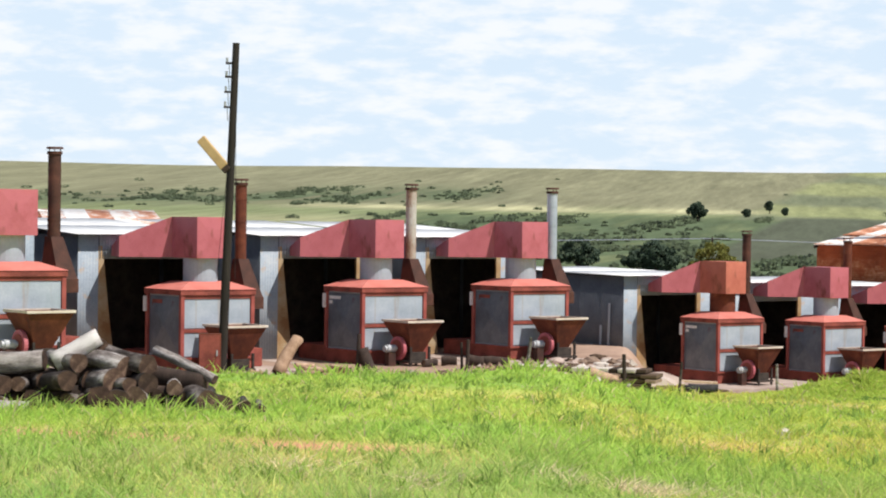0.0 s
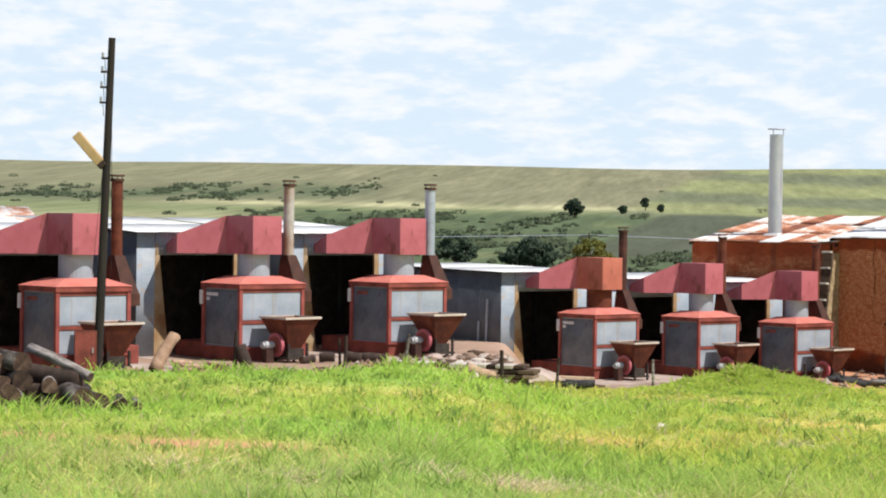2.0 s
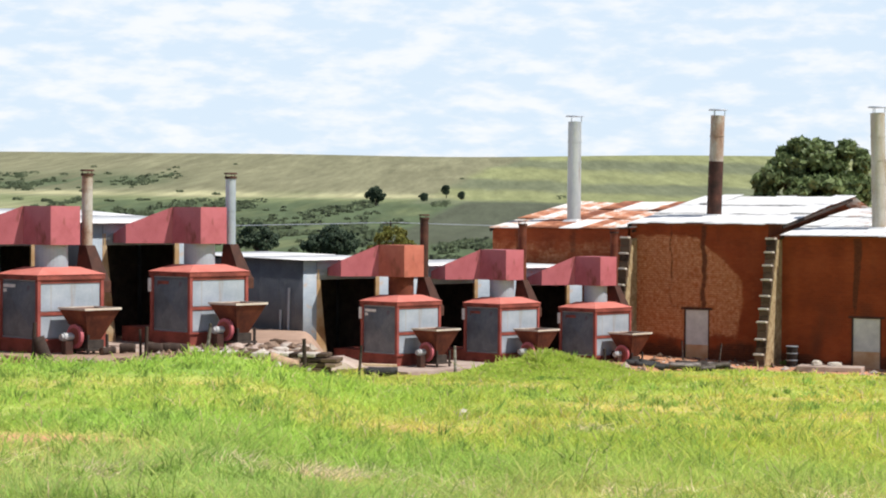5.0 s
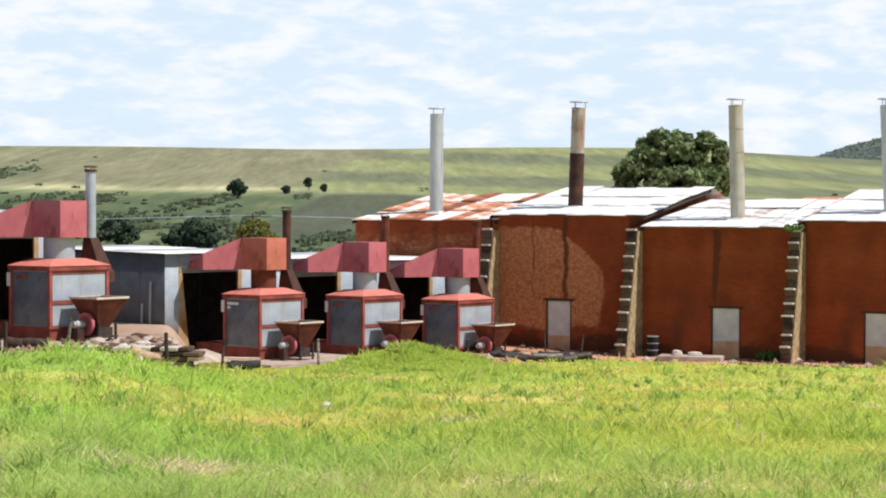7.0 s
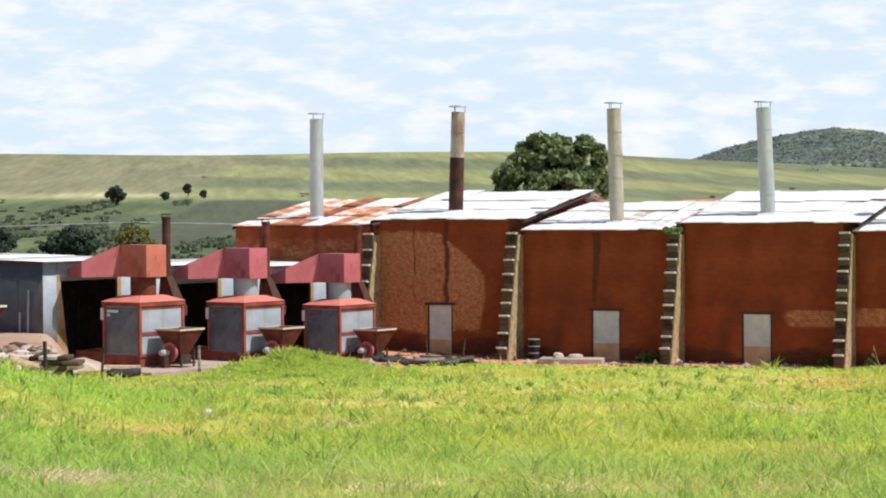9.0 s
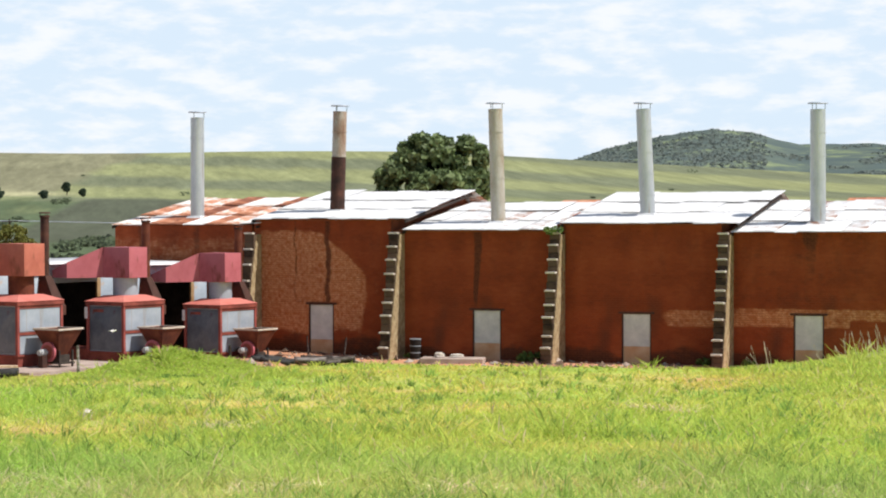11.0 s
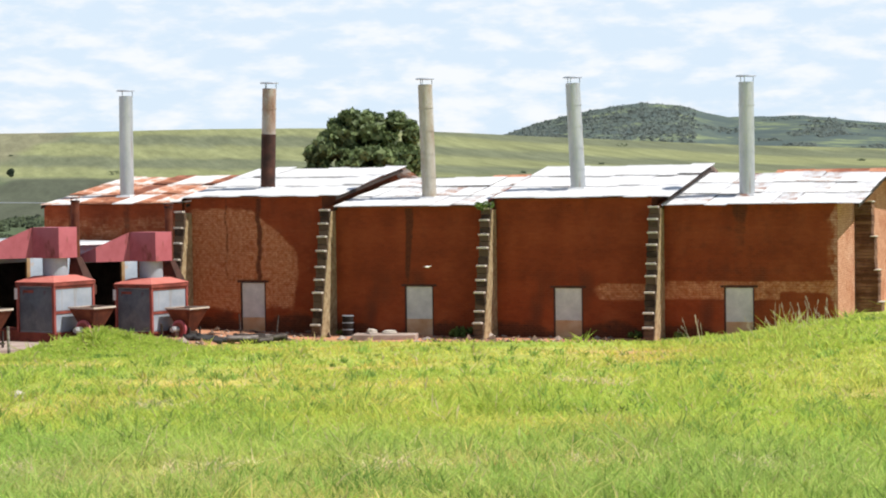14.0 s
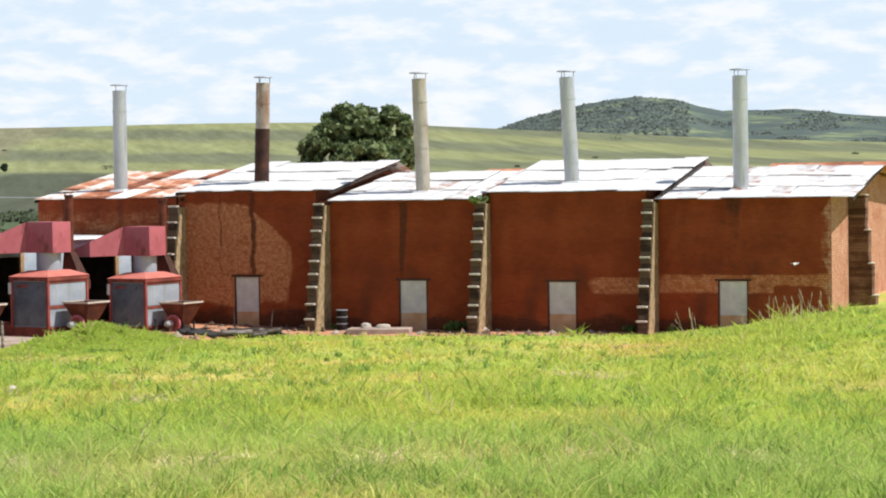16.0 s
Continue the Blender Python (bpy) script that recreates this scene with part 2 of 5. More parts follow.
def box(bm, x0, x1, y0, y1, z0, z1, bevel=0.0):
    vs = [bm.verts.new((x, y, z)) for z in (z0, z1) for y in (y0, y1) for x in (x0, x1)]
    fs = [bm.faces.new([vs[i] for i in q]) for q in ((0, 2, 3, 1), (4, 5, 7, 6), (0, 1, 5, 4), (2, 6, 7, 3), (0, 4, 6, 2), (1, 3, 7, 5))]
    if bevel:
        es = list({ed for q in fs for ed in q.edges})
        bmesh.ops.bevel(bm, geom=es, offset=bevel, segments=2, affect="EDGES", profile=0.6)
    return bm


def cube(*a, bevel=0.0):
    return box(bmesh.new(), *a, bevel=bevel)


def frustum(bm, lo, hi, z0, z1):
    """A box whose lower rectangle lo and upper rectangle hi (x0, x1, y0, y1) differ."""
    vs = [bm.verts.new((x, y, z)) for (x0, x1, y0, y1), z in ((lo, z0), (hi, z1)) for x, y in ((x0, y0), (x1, y0), (x1, y1), (x0, y1))]
    for q in ((3, 2, 1, 0), (4, 5, 6, 7), (0, 1, 5, 4), (1, 2, 6, 5), (2, 3, 7, 6), (3, 0, 4, 7)):
        bm.faces.new([vs[i] for i in q])
    return bm


def tube(bm, p, q, r0, r1=None, sides=20, caps=True):
    """A round bar from p to q."""
    p, q = Vector(p), Vector(q)
    m = Matrix.Translation((p + q) / 2) @ (q - p).to_track_quat("Z", "Y").to_matrix().to_4x4()
    bmesh.ops.create_cone(bm, cap_ends=caps, segments=sides, radius1=r0, radius2=r0 if r1 is None else r1, depth=(q - p).length, matrix=m)
    return bm


def rod(*a, **k):
    return tube(bmesh.new(), *a, **k)


def corrugated(name, width, length, mat, pitch=0.09, depth=0.011, thick=0.004, steps=6):
    """A corrugated sheet in its own plane: waves along x, length along y."""
    n = max(2, int(width / pitch * steps))
    xs = np.linspace(0, width, n + 1)
    zs = depth * np.sin(2 * np.pi * xs / pitch)
    verts, faces = [], []
    for off in (0, -thick):
        for y in (0, length):
            verts += [(x, y, z + off) for x, z in zip(xs, zs)]
    k = n + 1
    for i in range(n):
        faces += [(i, i + 1, k + i + 1, k + i), (2 * k + i, 3 * k + i, 3 * k + i + 1, 2 * k + i + 1), (i, 2 * k + i, 2 * k + i + 1, i + 1), (k + i, k + i + 1, 3 * k + i + 1, 3 * k + i)]
    return mesh_of(name, verts, faces, [mat], smooth=True)


def smooth01(v, lo, hi):
    t = np.clip((v - lo) / (hi - lo), 0, 1)
    return t * t * (3 - 2 * t)


def wobble(x, y, scale, seed):
    """Cheap smooth noise of about -1 to 1, from a few sine waves."""
    r = np.random.RandomState(seed)
    out = 0
    for k in range(7):
        a, p = r.rand() * 6.283, r.rand() * 6.283
        w = (1 + 0.55 * k) / scale
        out = out + np.sin(w * (x * math.cos(a) + y * math.sin(a)) + p + 1.7 * np.sin(w * 0.6 * (y * math.cos(a) - x * math.sin(a)) + p * 3)) / (1 + 0.35 * k)
    return out / 2.6


# ---- ground: the field, the yard's terraces, the valley and the far slope ----
def yard_edge(az):
    """How far off the grass gives way to the bare yard, by direction."""
    barns = 71.7 / np.cos(np.radians(np.clip(az, -30, 60) - 30.4)) - 2.6
    e = 51.6 + 5.9 * smooth01(az, -11.5, -8.0) + 9.5 * smooth01(az, -5.6, -4.4)
    k = smooth01(az, 2.5, 5.0)
    return e * (1 - k) + barns * k


def ground_height(x, y):
    x, y = np.asarray(x, float), np.asarray(y, float)
    d = np.hypot(x, y)
    az = np.degrees(np.arctan2(x, y))
    k = 0.034 + 0.0145 * smooth01(az, -9, -2.5)
    field = 2.0 - k * d
    yard = 0.02 - 1.32 * smooth01(az, -5.7, -4.6) - 0.25 * smooth01(az, 1, 8) + 0.6 * (1 - smooth01(az, -21.4, -19.8))
    edge = yard_edge(az)
    w = smooth01(d, edge - 1.2, edge + 0.6)
    z = field * (1 - w) + (yard - 0.02) * w
    z = z + 0.80 * smooth01(az, 15.6, 22.8) * smooth01(d, 38, 58)
    z = z + (0.66 + 0.16 * wobble(x, y, 0.9, 6)) * np.exp(-((x - 1.3) / 2.3) ** 2 - ((y - 64.5) / 1.7) ** 2)
    z = z + 0.045 * wobble(x, y, 2.6, 3) * smooth01(66 - d, 0, 6) + 0.06 * wobble(x, y, 7.0, 4) * smooth01(60 - d, 0, 8)
    # valley and far slope
    rise = np.clip((d - 330) / 1270, 0, 1.02) ** 0.75
    elev = np.radians(-1.35 + (2.88 - np.interp(az, [8, 11.2, 15, 18.7, 22.6, 40], [0, 0.16, 0.38, 0.60, 0.77, 0.9])) * rise)
    far = EYE + d * np.tan(elev) + 1.3 * wobble(x, y, 160, 5) * smooth01(d, 330, 700)
    far = np.where(d > 1625, far - (d - 1625) * 0.06, far)
    valley = -1.7 - 6.5 * smooth01(d, 95, 260)
    w = smooth01(d, 240, 420)
    return np.where(d > 95, valley * (1 - w) + far * w, z)


def gz(x, y):
    return float(ground_height(x, y))
def land_cover(x, y):
    """The colour of the soil and of low growth, as linear RGB, and how much earth lies bare."""
    d = np.hypot(x, y)
    az = np.degrees(np.arctan2(x, y))
    n1, n2 = wobble(x, y, 1.6, 11), wobble(x, y, 5.0, 12)
    green = np.stack([0.32 + 0.04 * n1, 0.40 + 0.04 * n1, 0.08 + 0 * n1], -1)
    green[..., 0] *= 0.84 + 0.16 * smooth01(az, -12, 8)
    dry = np.array([0.58, 0.47, 0.14])
    soil = np.stack([0.34 + 0.06 * n1, 0.232 + 0.045 * n1, 0.175 + 0.035 * n1], -1)
    soil = soil + (np.array([0.54, 0.27, 0.16]) - soil) * np.maximum(smooth01(az, 1, 4), 1 - smooth01(d, 40, 48))[..., None]
    dryness = np.clip(0.14 + 0.7 * n2, 0, 0.85)
    for pa, pd, wa, wd in ((0.1, 34.5, 2.6, 1.6), (-5.0, 22.9, 2.2, 1.0), (0.0, 39.0, 3.4, 1.5), (14.2, 40.6, 1.3, 0.9), (6.0, 41.0, 3.0, 1.3), (-14, 24.5, 5.0, 0.8), (12.5, 22.0, 3.0, 0.8), (2.0, 21.2, 2.4, 0.7), (3.5, 45.0, 4.0, 2.5), (10.5, 41.0, 4.5, 2.0), (6.0, 36.0, 5.0, 1.5)):
        dryness = np.maximum(dryness, np.exp(-((az - pa) / wa) ** 2 - ((d - pd + 0.5 * n1) / wd) ** 2) * (0.75 + 0.4 * n1))
    dryness = np.clip(dryness, 0, 1) * (1 - 0.6 * smooth01(az, 15.0, 17.5))
    col = green + (dry - green) * dryness[..., None]
    ye = yard_edge(az) + 0.5 * n1 - 0.6
    bare = smooth01(d, ye - 0.5, ye + 0.5) * (1 - smooth01(az, 17.5, 19))
    streak = np.exp(-((d - 27.2 + 0.41 * (az + 17.5) - 0.35 * n2) / 1.0) ** 2) * smooth01(-az, 8, 11) * np.clip(1.3 * n1 + 0.85, 0, 1)
    for pa, pd, wa in ((14.2, 40.6, 0.7), (-7.6, 26.4, 0.9), (8.9, 21.5, 0.6), (0.4, 21.0, 0.5), (-5.2, 22.6, 0.8)):
        streak = np.maximum(streak, np.exp(-((az - pa) / wa) ** 2 - ((d - pd) / 0.5) ** 2) * (0.6 + 0.5 * n1))
    patch = np.clip(n2 - 0.62, 0, 1) * 1.6 * smooth01(d, 18, 22)
    bare = np.clip(np.maximum(bare, np.maximum(streak, patch)), 0, 1)
    col = col + (soil - col) * bare[..., None]
    # valley floor, scrub, strips of field and pale grassland
    f = (d - 330) / 1270
    m1, m2, m3 = wobble(x, y * 0.07, 9, 21), wobble(x, y * 0.06, 3.5, 22), wobble(x, y * 0.2, 170, 23)
    mix = 0.65 * m1 + 0.55 * m2
    shade = (1 + 0.10 * m1 + 0.09 * m2)[..., None]
    grass = np.array([0.205, 0.20, 0.122]) * shade
    meadow = np.array([0.185, 0.212, 0.105]) * shade
    lush = np.array([0.235, 0.252, 0.118]) * shade
    dull = np.array([0.145, 0.163, 0.098]) * shade
    scrub = np.array([0.085, 0.115, 0.062]) * (1 + 0.22 * m1 + 0.2 * m2)[..., None]
    pale = np.array([0.43, 0.41, 0.24])
    plough = np.array([0.088, 0.096, 0.066]) * (1 + 0.08 * m2)[..., None]
    far = meadow + (grass - meadow) * smooth01(f + 0.03 * m1, 0.50, 0.62)[..., None]
    # scrub: a belt along the slope, and thickets over the valley's side
    line = 0.66 + 0.010 * np.clip(az + 16, -8, 9)
    belt = np.exp(-((f - line - 0.02 * m3) / (0.075 + 0.02 * m1)) ** 2) * (1 - smooth01(az, -10.5, -8.0)) * smooth01(mix, -0.9, 0.0)
    thicket = (1 - smooth01(f + 0.04 * m1, 0.42, 0.52)) * smooth01(az + m1, -14.5, -11.0) * smooth01(mix, -1.2, -0.1)
    low = (1 - smooth01(f + 0.05 * m1, 0.10, 0.2)) * smooth01(mix, -1.0, 0.2)
    far = far + (scrub - far) * (np.clip(np.maximum(np.maximum(belt, thicket), low), 0, 1) * 0.92)[..., None]
    # strips of green field on the far side, and pale dry strips
    band = 0.5 + 0.5 * np.sin(26 * f + 0.22 * az + 1.6 * m3 + 0.5 * m1)
    field_strip = dull + (lush - dull) * smooth01(band, 0.15, 0.8)[..., None]
    t = smooth01(az + 0.3 * m1 - 6 * (f - 0.8), -1.2, -0.6) * smooth01(f, 0.43, 0.47)
    far = far + (field_strip - far) * (0.9 * t)[..., None]
    t = np.exp(-((f - 0.575 - 0.015 * m3 - 0.008 * m1) / 0.03) ** 2) * smooth01(az, -17, -12) * (1 - smooth01(az, -2.5, -1)) * np.clip(0.8 + 0.4 * m1, 0, 1)
    far = far + (pale - far) * t[..., None]
    t = np.exp(-((f - 0.40 - 0.03 * m3) / 0.05) ** 2) * smooth01(-az, 11, 14) * 0.6
    far = far + (pale * 0.8 - far) * t[..., None]
    t = smooth01(az, -2.2 - 6 * (0.36 - f), -1.8 - 6 * (0.36 - f)) * smooth01(f, 0.08, 0.12) * (1 - smooth01(f + 0.03 * m3, 0.45, 0.50)) * (1 - smooth01(az, 9, 14))
    far = far + (plough - far) * (0.92 * t)[..., None]
    w = smooth01(d, 130, 300)[..., None]
    col = col * (1 - w) + far * w
    return np.clip(col, 0.01, 0.9), bare, dryness


def build_ground():
    azs = np.radians(np.concatenate([np.arange(-180, -28, 4.0), np.arange(-28, 28, 0.14), np.arange(28, 180, 4.0)]))
    ds = np.concatenate([[0.0], np.geomspace(1.0, 16, 14), np.arange(16.4, 90, 0.3), np.geomspace(90.5, 300, 40), np.geomspace(306, 1640, 150), np.geomspace(1660, 4800, 16)])
    A, D = np.meshgrid(azs, ds)
    X, Y = D * np.sin(A), D * np.cos(A)
    Z = ground_height(X, Y)
    col, bare, _ = land_cover(X, Y)
    rows_, cols_ = X.shape
    me = bpy.data.meshes.new("ground")
    i = np.arange(rows_ * cols_).reshape(rows_, cols_)
    nxt = np.roll(i, -1, 1)
    quads = np.stack([i[:-1], i[1:], nxt[1:], nxt[:-1]], -1).reshape(-1, 4)
    me.vertices.add(rows_ * cols_)
    me.vertices.foreach_set("co", np.stack([X, Y, Z], -1).ravel())
    me.loops.add(quads.size)
    me.loops.foreach_set("vertex_index", quads.ravel())
    me.polygons.add(len(quads))
    me.polygons.foreach_set("loop_start", np.arange(len(quads)) * 4)
    me.polygons.foreach_set("use_smooth", [True] * len(quads))
    at = me.color_attributes.new("cover", "FLOAT_COLOR", "POINT")
    at.data.foreach_set("color", np.concatenate([col, bare[..., None]], -1).ravel())
    m = bpy.data.materials.new("land")
    m.use_nodes = True
    n, l = m.node_tree.nodes, m.node_tree.links
    b = n["Principled BSDF"]
    b.inputs["Roughness"].default_value, b.inputs["Specular IOR Level"].default_value = 1.0, 0.05
    ca = n.new("ShaderNodeVertexColor")
    ca.layer_name = "cover"
    tc = n.new("ShaderNodeTexCoord")
    ns = n.new("ShaderNodeTexNoise")
    ns.inputs["Scale"].default_value, ns.inputs["Detail"].default_value, ns.inputs["Roughness"].default_value = 0.9, 9, 0.7
    l.new(tc.outputs["Object"], ns.inputs["Vector"])
    mr = n.new("ShaderNodeMapRange")
    mr.inputs["From Min"].default_value, mr.inputs["From Max"].default_value = 0.25, 0.75
    mr.inputs["To Min"].default_value, mr.inputs["To Max"].default_value = 0.74, 1.24
    l.new(ns.outputs["Fac"], mr.inputs["Value"])
    mp = n.new("ShaderNodeMapping")
    mp.inputs["Scale"].default_value = (0.16, 0.010, 0.16)
    l.new(tc.outputs["Object"], mp.inputs["Vector"])
    wide = n.new("ShaderNodeTexNoise")
    wide.inputs["Scale"].default_value, wide.inputs["Detail"].default_value, wide.inputs["Roughness"].default_value = 1.0, 8, 0.75
    l.new(mp.outputs["Vector"], wide.inputs["Vector"])
    mr2 = n.new("ShaderNodeMapRange")
    for key, value in (("From Min", 0.3), ("From Max", 0.7), ("To Min", 0.72), ("To Max", 1.28)):
        mr2.inputs[key].default_value = value
    l.new(wide.outputs["Fac"], mr2.inputs["Value"])
    prod = n.new("ShaderNodeMath")
    prod.operation = "MULTIPLY"
    l.new(mr.outputs["Result"], prod.inputs[0])
    l.new(mr2.outputs["Result"], prod.inputs[1])
    mx = n.new("ShaderNodeVectorMath")
    mx.operation = "SCALE"
    l.new(ca.outputs["Color"], mx.inputs[0])
    l.new(prod.outputs[0], mx.inputs["Scale"])
    l.new(mx.outputs[0], b.inputs["Base Color"])
    me.materials.append(m)
    me.update()
    me.validate()
    tagged(new("ground", me), "grass field, red-earth yard and far green hillside", "ground", kind="structure")


build_ground()


def build_hill():
    """The wooded hill beyond the plateau."""
    az = np.radians(np.linspace(11.0, 34, 150))
    ks = np.linspace(0, 1, 26)
    prof = np.interp(np.degrees(az), [11, 12.0, 13.0, 13.85, 14.6, 15.75, 16.9, 17.5, 18.1, 19.2, 20.1, 21.2, 22.4, 26, 34], [1.1, 1.36, 1.68, 1.90, 2.02, 2.17, 2.06, 1.88, 1.73, 1.72, 1.78, 1.62, 1.50, 1.35, 1.1])
    verts, faces = [], []
    for k in ks:
        dist = 2300 + 700 * k
        for a, p in zip(az, prof):
            x, y = dist * math.sin(a), dist * math.cos(a)
            e = 0.5 + (p - 0.5) * k ** 0.8 + 0.02 * float(wobble(x, y, 40, 31)) * k + 0.012 * float(wobble(x, y, 14, 32)) * k
            verts.append((x, y, EYE + dist * math.tan(radians(e))))
    n = len(az)
    for r in range(len(ks) - 1):
        faces += [(r * n + i, (r + 1) * n + i, (r + 1) * n + i + 1, r * n + i + 1) for i in range(n - 1)]
    m = material("hazy_wooded_slope", [(0.40, (0.085, 0.112, 0.11)), (0.55, (0.11, 0.14, 0.12)), (0.62, (0.17, 0.21, 0.13)), (0.74, (0.24, 0.28, 0.16))], 1.0, 0, 0.012, 0.05, 0, spec=0.0)
    tagged(new("hill", mesh_of("hill", verts, faces, [m], smooth=True)), "distant rounded hill covered with woods, haze in its colour", "hill", kind="structure")


build_hill()


# ---- metal curing sheds with their furnaces ----
ROW = 48.3                                # direction of the row of sheds, degrees from +x
FURNACES = [  # nearest corner of the fire box, ground level
    (-19.35, 45.25, 0.60), (-16.62, 51.91, 0.02), (-12.92, 56.75, 0.02), (-9.33, 60.59, 0.02),
    (-3.70, 68.20, -1.08), (-0.36, 72.0, -1.28), (3.06, 75.43, -1.57)]


def furnace_scale(i):
    """The furnaces of the lower row are a smaller make."""
    return (0.925, 0.975) if i > 3 else (1.0, 1.0)


def furnace_pose(i):
    x, y, z = FURNACES[i]
    a, k = radians(ROW), furnace_scale(i)[0]
    return pose(x + k * (1.1 * math.cos(a) - 0.9 * math.sin(a)), y + k * (1.1 * math.sin(a) + 0.9 * math.cos(a)), z, 0, 0, ROW)


def furnace(m, flue, sleeve, neck_mat, hood_mat):
    """A wood-fired furnace, local x along the row, y back to the shed."""
    f = empty("furnace", m, "red-painted wood furnace with galvanised side panels on a concrete pad", "furnace", "furnaces before the sheds")
    part("base", cube(-1.08, 1.08, -0.88, 0.88, 0, 0.34, bevel=0.015), RED_DARK, f, "sooty red base")
    part("base_flange", cube(-1.13, 1.13, -0.93, 0.93, 0.34, 0.40, bevel=0.008), RED_DARK, f)
    body = part("fire_box", cube(-1.06, 1.06, -0.86, 0.86, 0.40, 2.02), GALV, f, "dull galvanised casing")
    for n, (x, y) in enumerate(((-1.07, -0.87), (1.07, -0.87), (-1.07, 0.87), (1.07, 0.87))):
        part("corner_post", cube(x - 0.055, x + 0.055, y - 0.055, y + 0.055, 0.40, 2.02, bevel=0.006), RED_TRIM, f)
    part("side_rail", cube(-1.02, 1.02, -0.905, -0.862, 1.04, 1.14, bevel=0.006), RED_DARK, f)
    part("side_rail", cube(-1.02, 1.02, -0.905, -0.862, 1.92, 2.02, bevel=0.006), RED_DARK, f)
    part("side_panel", cube(-1.0, 1.0, -0.885, -0.863, 1.16, 1.89, bevel=0.005), GALV, f)
    part("side_panel", cube(-1.0, 0.1, -0.885, -0.863, 0.43, 1.02, bevel=0.005), GALV, f)
    # end panel, creased towards its middle; its dark colour holds the unlit side's shade
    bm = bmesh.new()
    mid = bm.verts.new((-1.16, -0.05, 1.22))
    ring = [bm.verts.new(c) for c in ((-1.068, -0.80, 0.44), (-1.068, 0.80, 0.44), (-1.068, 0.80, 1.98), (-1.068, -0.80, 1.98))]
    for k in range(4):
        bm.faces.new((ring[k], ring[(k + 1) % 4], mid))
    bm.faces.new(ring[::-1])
    part("end_panel", bm, STEEL_SHADED, f, "creased metal end panel with its shade painted in")
    part("hinge_box", cube(-1.17, -1.07, 0.86, 0.98, 1.55, 1.95, bevel=0.01), LABEL, f, "pale hinge box")
    if sleeve:
        for k in range(2):
            part("name_plate", cube(-1.092, -1.080, 0.18 + 0.22 * k, 0.74, 1.80 - 0.13 * k, 1.89 - 0.13 * k), LABEL, f, "plain faded white plate")
    else:
        part("paint_patch", cube(-1.092, -1.080, 0.10, 0.62, 1.72, 1.88), RED_DARK, f, "faint red paint patch")
    lid = part("lid", frustum(bmesh.new(), (-1.17, 1.17, -0.97, 0.97), (-0.62, 0.62, -0.48, 0.48), 2.16, 2.36), LID, f, "sun-faded red sloping lid")
    part("lid_rim", cube(-1.15, 1.15, -0.95, 0.95, 2.02, 2.16, bevel=0.008), RED_DARK, f)
    part("neck", rod((0, 0, 2.30), (0, 0, 3.02), 0.46, sides=28), neck_mat, f, "round galvanised neck")
    # hood and its duct back to the shed
    bm = cube(-0.5, 0.5, -0.65, 0.65, 2.98, 4.06)
    bm.faces.ensure_lookup_table()
    bmesh.ops.recalc_face_normals(bm, faces=bm.faces)
    bmesh.ops.poke(bm, faces=[q for q in bm.faces if abs(q.normal.x) > 0.9 or q.normal.y < -0.9], offset=0.035)
    part("hood", bm, hood_mat, f, "red sheet-metal hood with creased panels")
    bm = bmesh.new()
    rings = [[(-0.5, 0.652, 2.98), (0.5, 0.652, 2.98), (0.5, 0.652, 4.06), (-0.5, 0.652, 4.06)],
             [(-1.70, 1.35, 2.98), (0.95, 1.35, 2.98), (0.95, 1.35, 3.53), (-1.70, 1.35, 3.53)],
             [(-1.32, 2.46, 2.98), (0.95, 2.46, 2.98), (0.95, 2.46, 3.24), (-1.32, 2.46, 3.24)]]
    vs = [[bm.verts.new(c) for c in r] for r in rings]
    for p, q in zip(vs, vs[1:]):
        for k in range(4):
            bm.faces.new((p[k], p[(k + 1) % 4], q[(k + 1) % 4], q[k]))
    bm.faces.new(vs[0][::-1])
    bm.faces.new(vs[-1])
    part("duct", bm, RED, f, "flared red duct sloping down to the shed wall")
    part("return_duct", cube(-0.95, 0.15, 0.88, 2.5, 0, 0.46, bevel=0.01), RED_DARK, f)
    part("foot_block", cube(1.30, 2.3, 0.5, 1.3, 0, 0.5, bevel=0.015), RED_DARK, f)
    # flue
    part("flue_boot", frustum(bmesh.new(), (1.09, 1.60, -0.58, 0.36), (1.17, 1.49, -0.02, 0.30), 1.95, 2.95), RUST_DARK, f, "dark rusted flue boot")
    part("flue_box", cube(1.07, 1.62, -0.60, 0.38, 1.62, 1.95, bevel=0.01), RUST_DARK, f)
    ch = part("chimney", rod((1.33, 0.14, 2.85), (1.33, 0.14, 4.98), 0.155, sides=24), flue, f, "weathered round chimney pipe")
    for z in (3.35, 3.95, 4.55):
        part("joint_band", rod((1.33, 0.14, z - 0.02), (1.33, 0.14, z + 0.02), 0.163, sides=24), flue, ch)
    part("cap", rod((1.33, 0.14, 5.06), (1.33, 0.14, 5.11), 0.21, 0.19, sides=24), RUST_DARK, ch, "dark flat rain cap")
    part("collar", rod((1.33, 0.14, 4.93), (1.33, 0.14, 5.0), 0.185, sides=24), RUST_DARK, ch)
    for k in range(3):
        c, s = 0.15 * math.cos(2.1 * k), 0.15 * math.sin(2.1 * k)
        part("cap_stay", rod((1.33 + c, 0.14 + s, 4.97), (1.33 + c, 0.14 + s, 5.08), 0.012, sides=6), RUST_DARK, ch)
    # hopper and feeder before the long side
    bm = bmesh.new()
    outer = [(-0.60, -0.60, 1.25), (0.60, -0.60, 1.25), (0.60, 0.60, 1.25), (-0.60, 0.60, 1.25), (-0.20, -0.20, 0.36), (0.20, -0.20, 0.36), (0.20, 0.20, 0.36), (-0.20, 0.20, 0.36)]
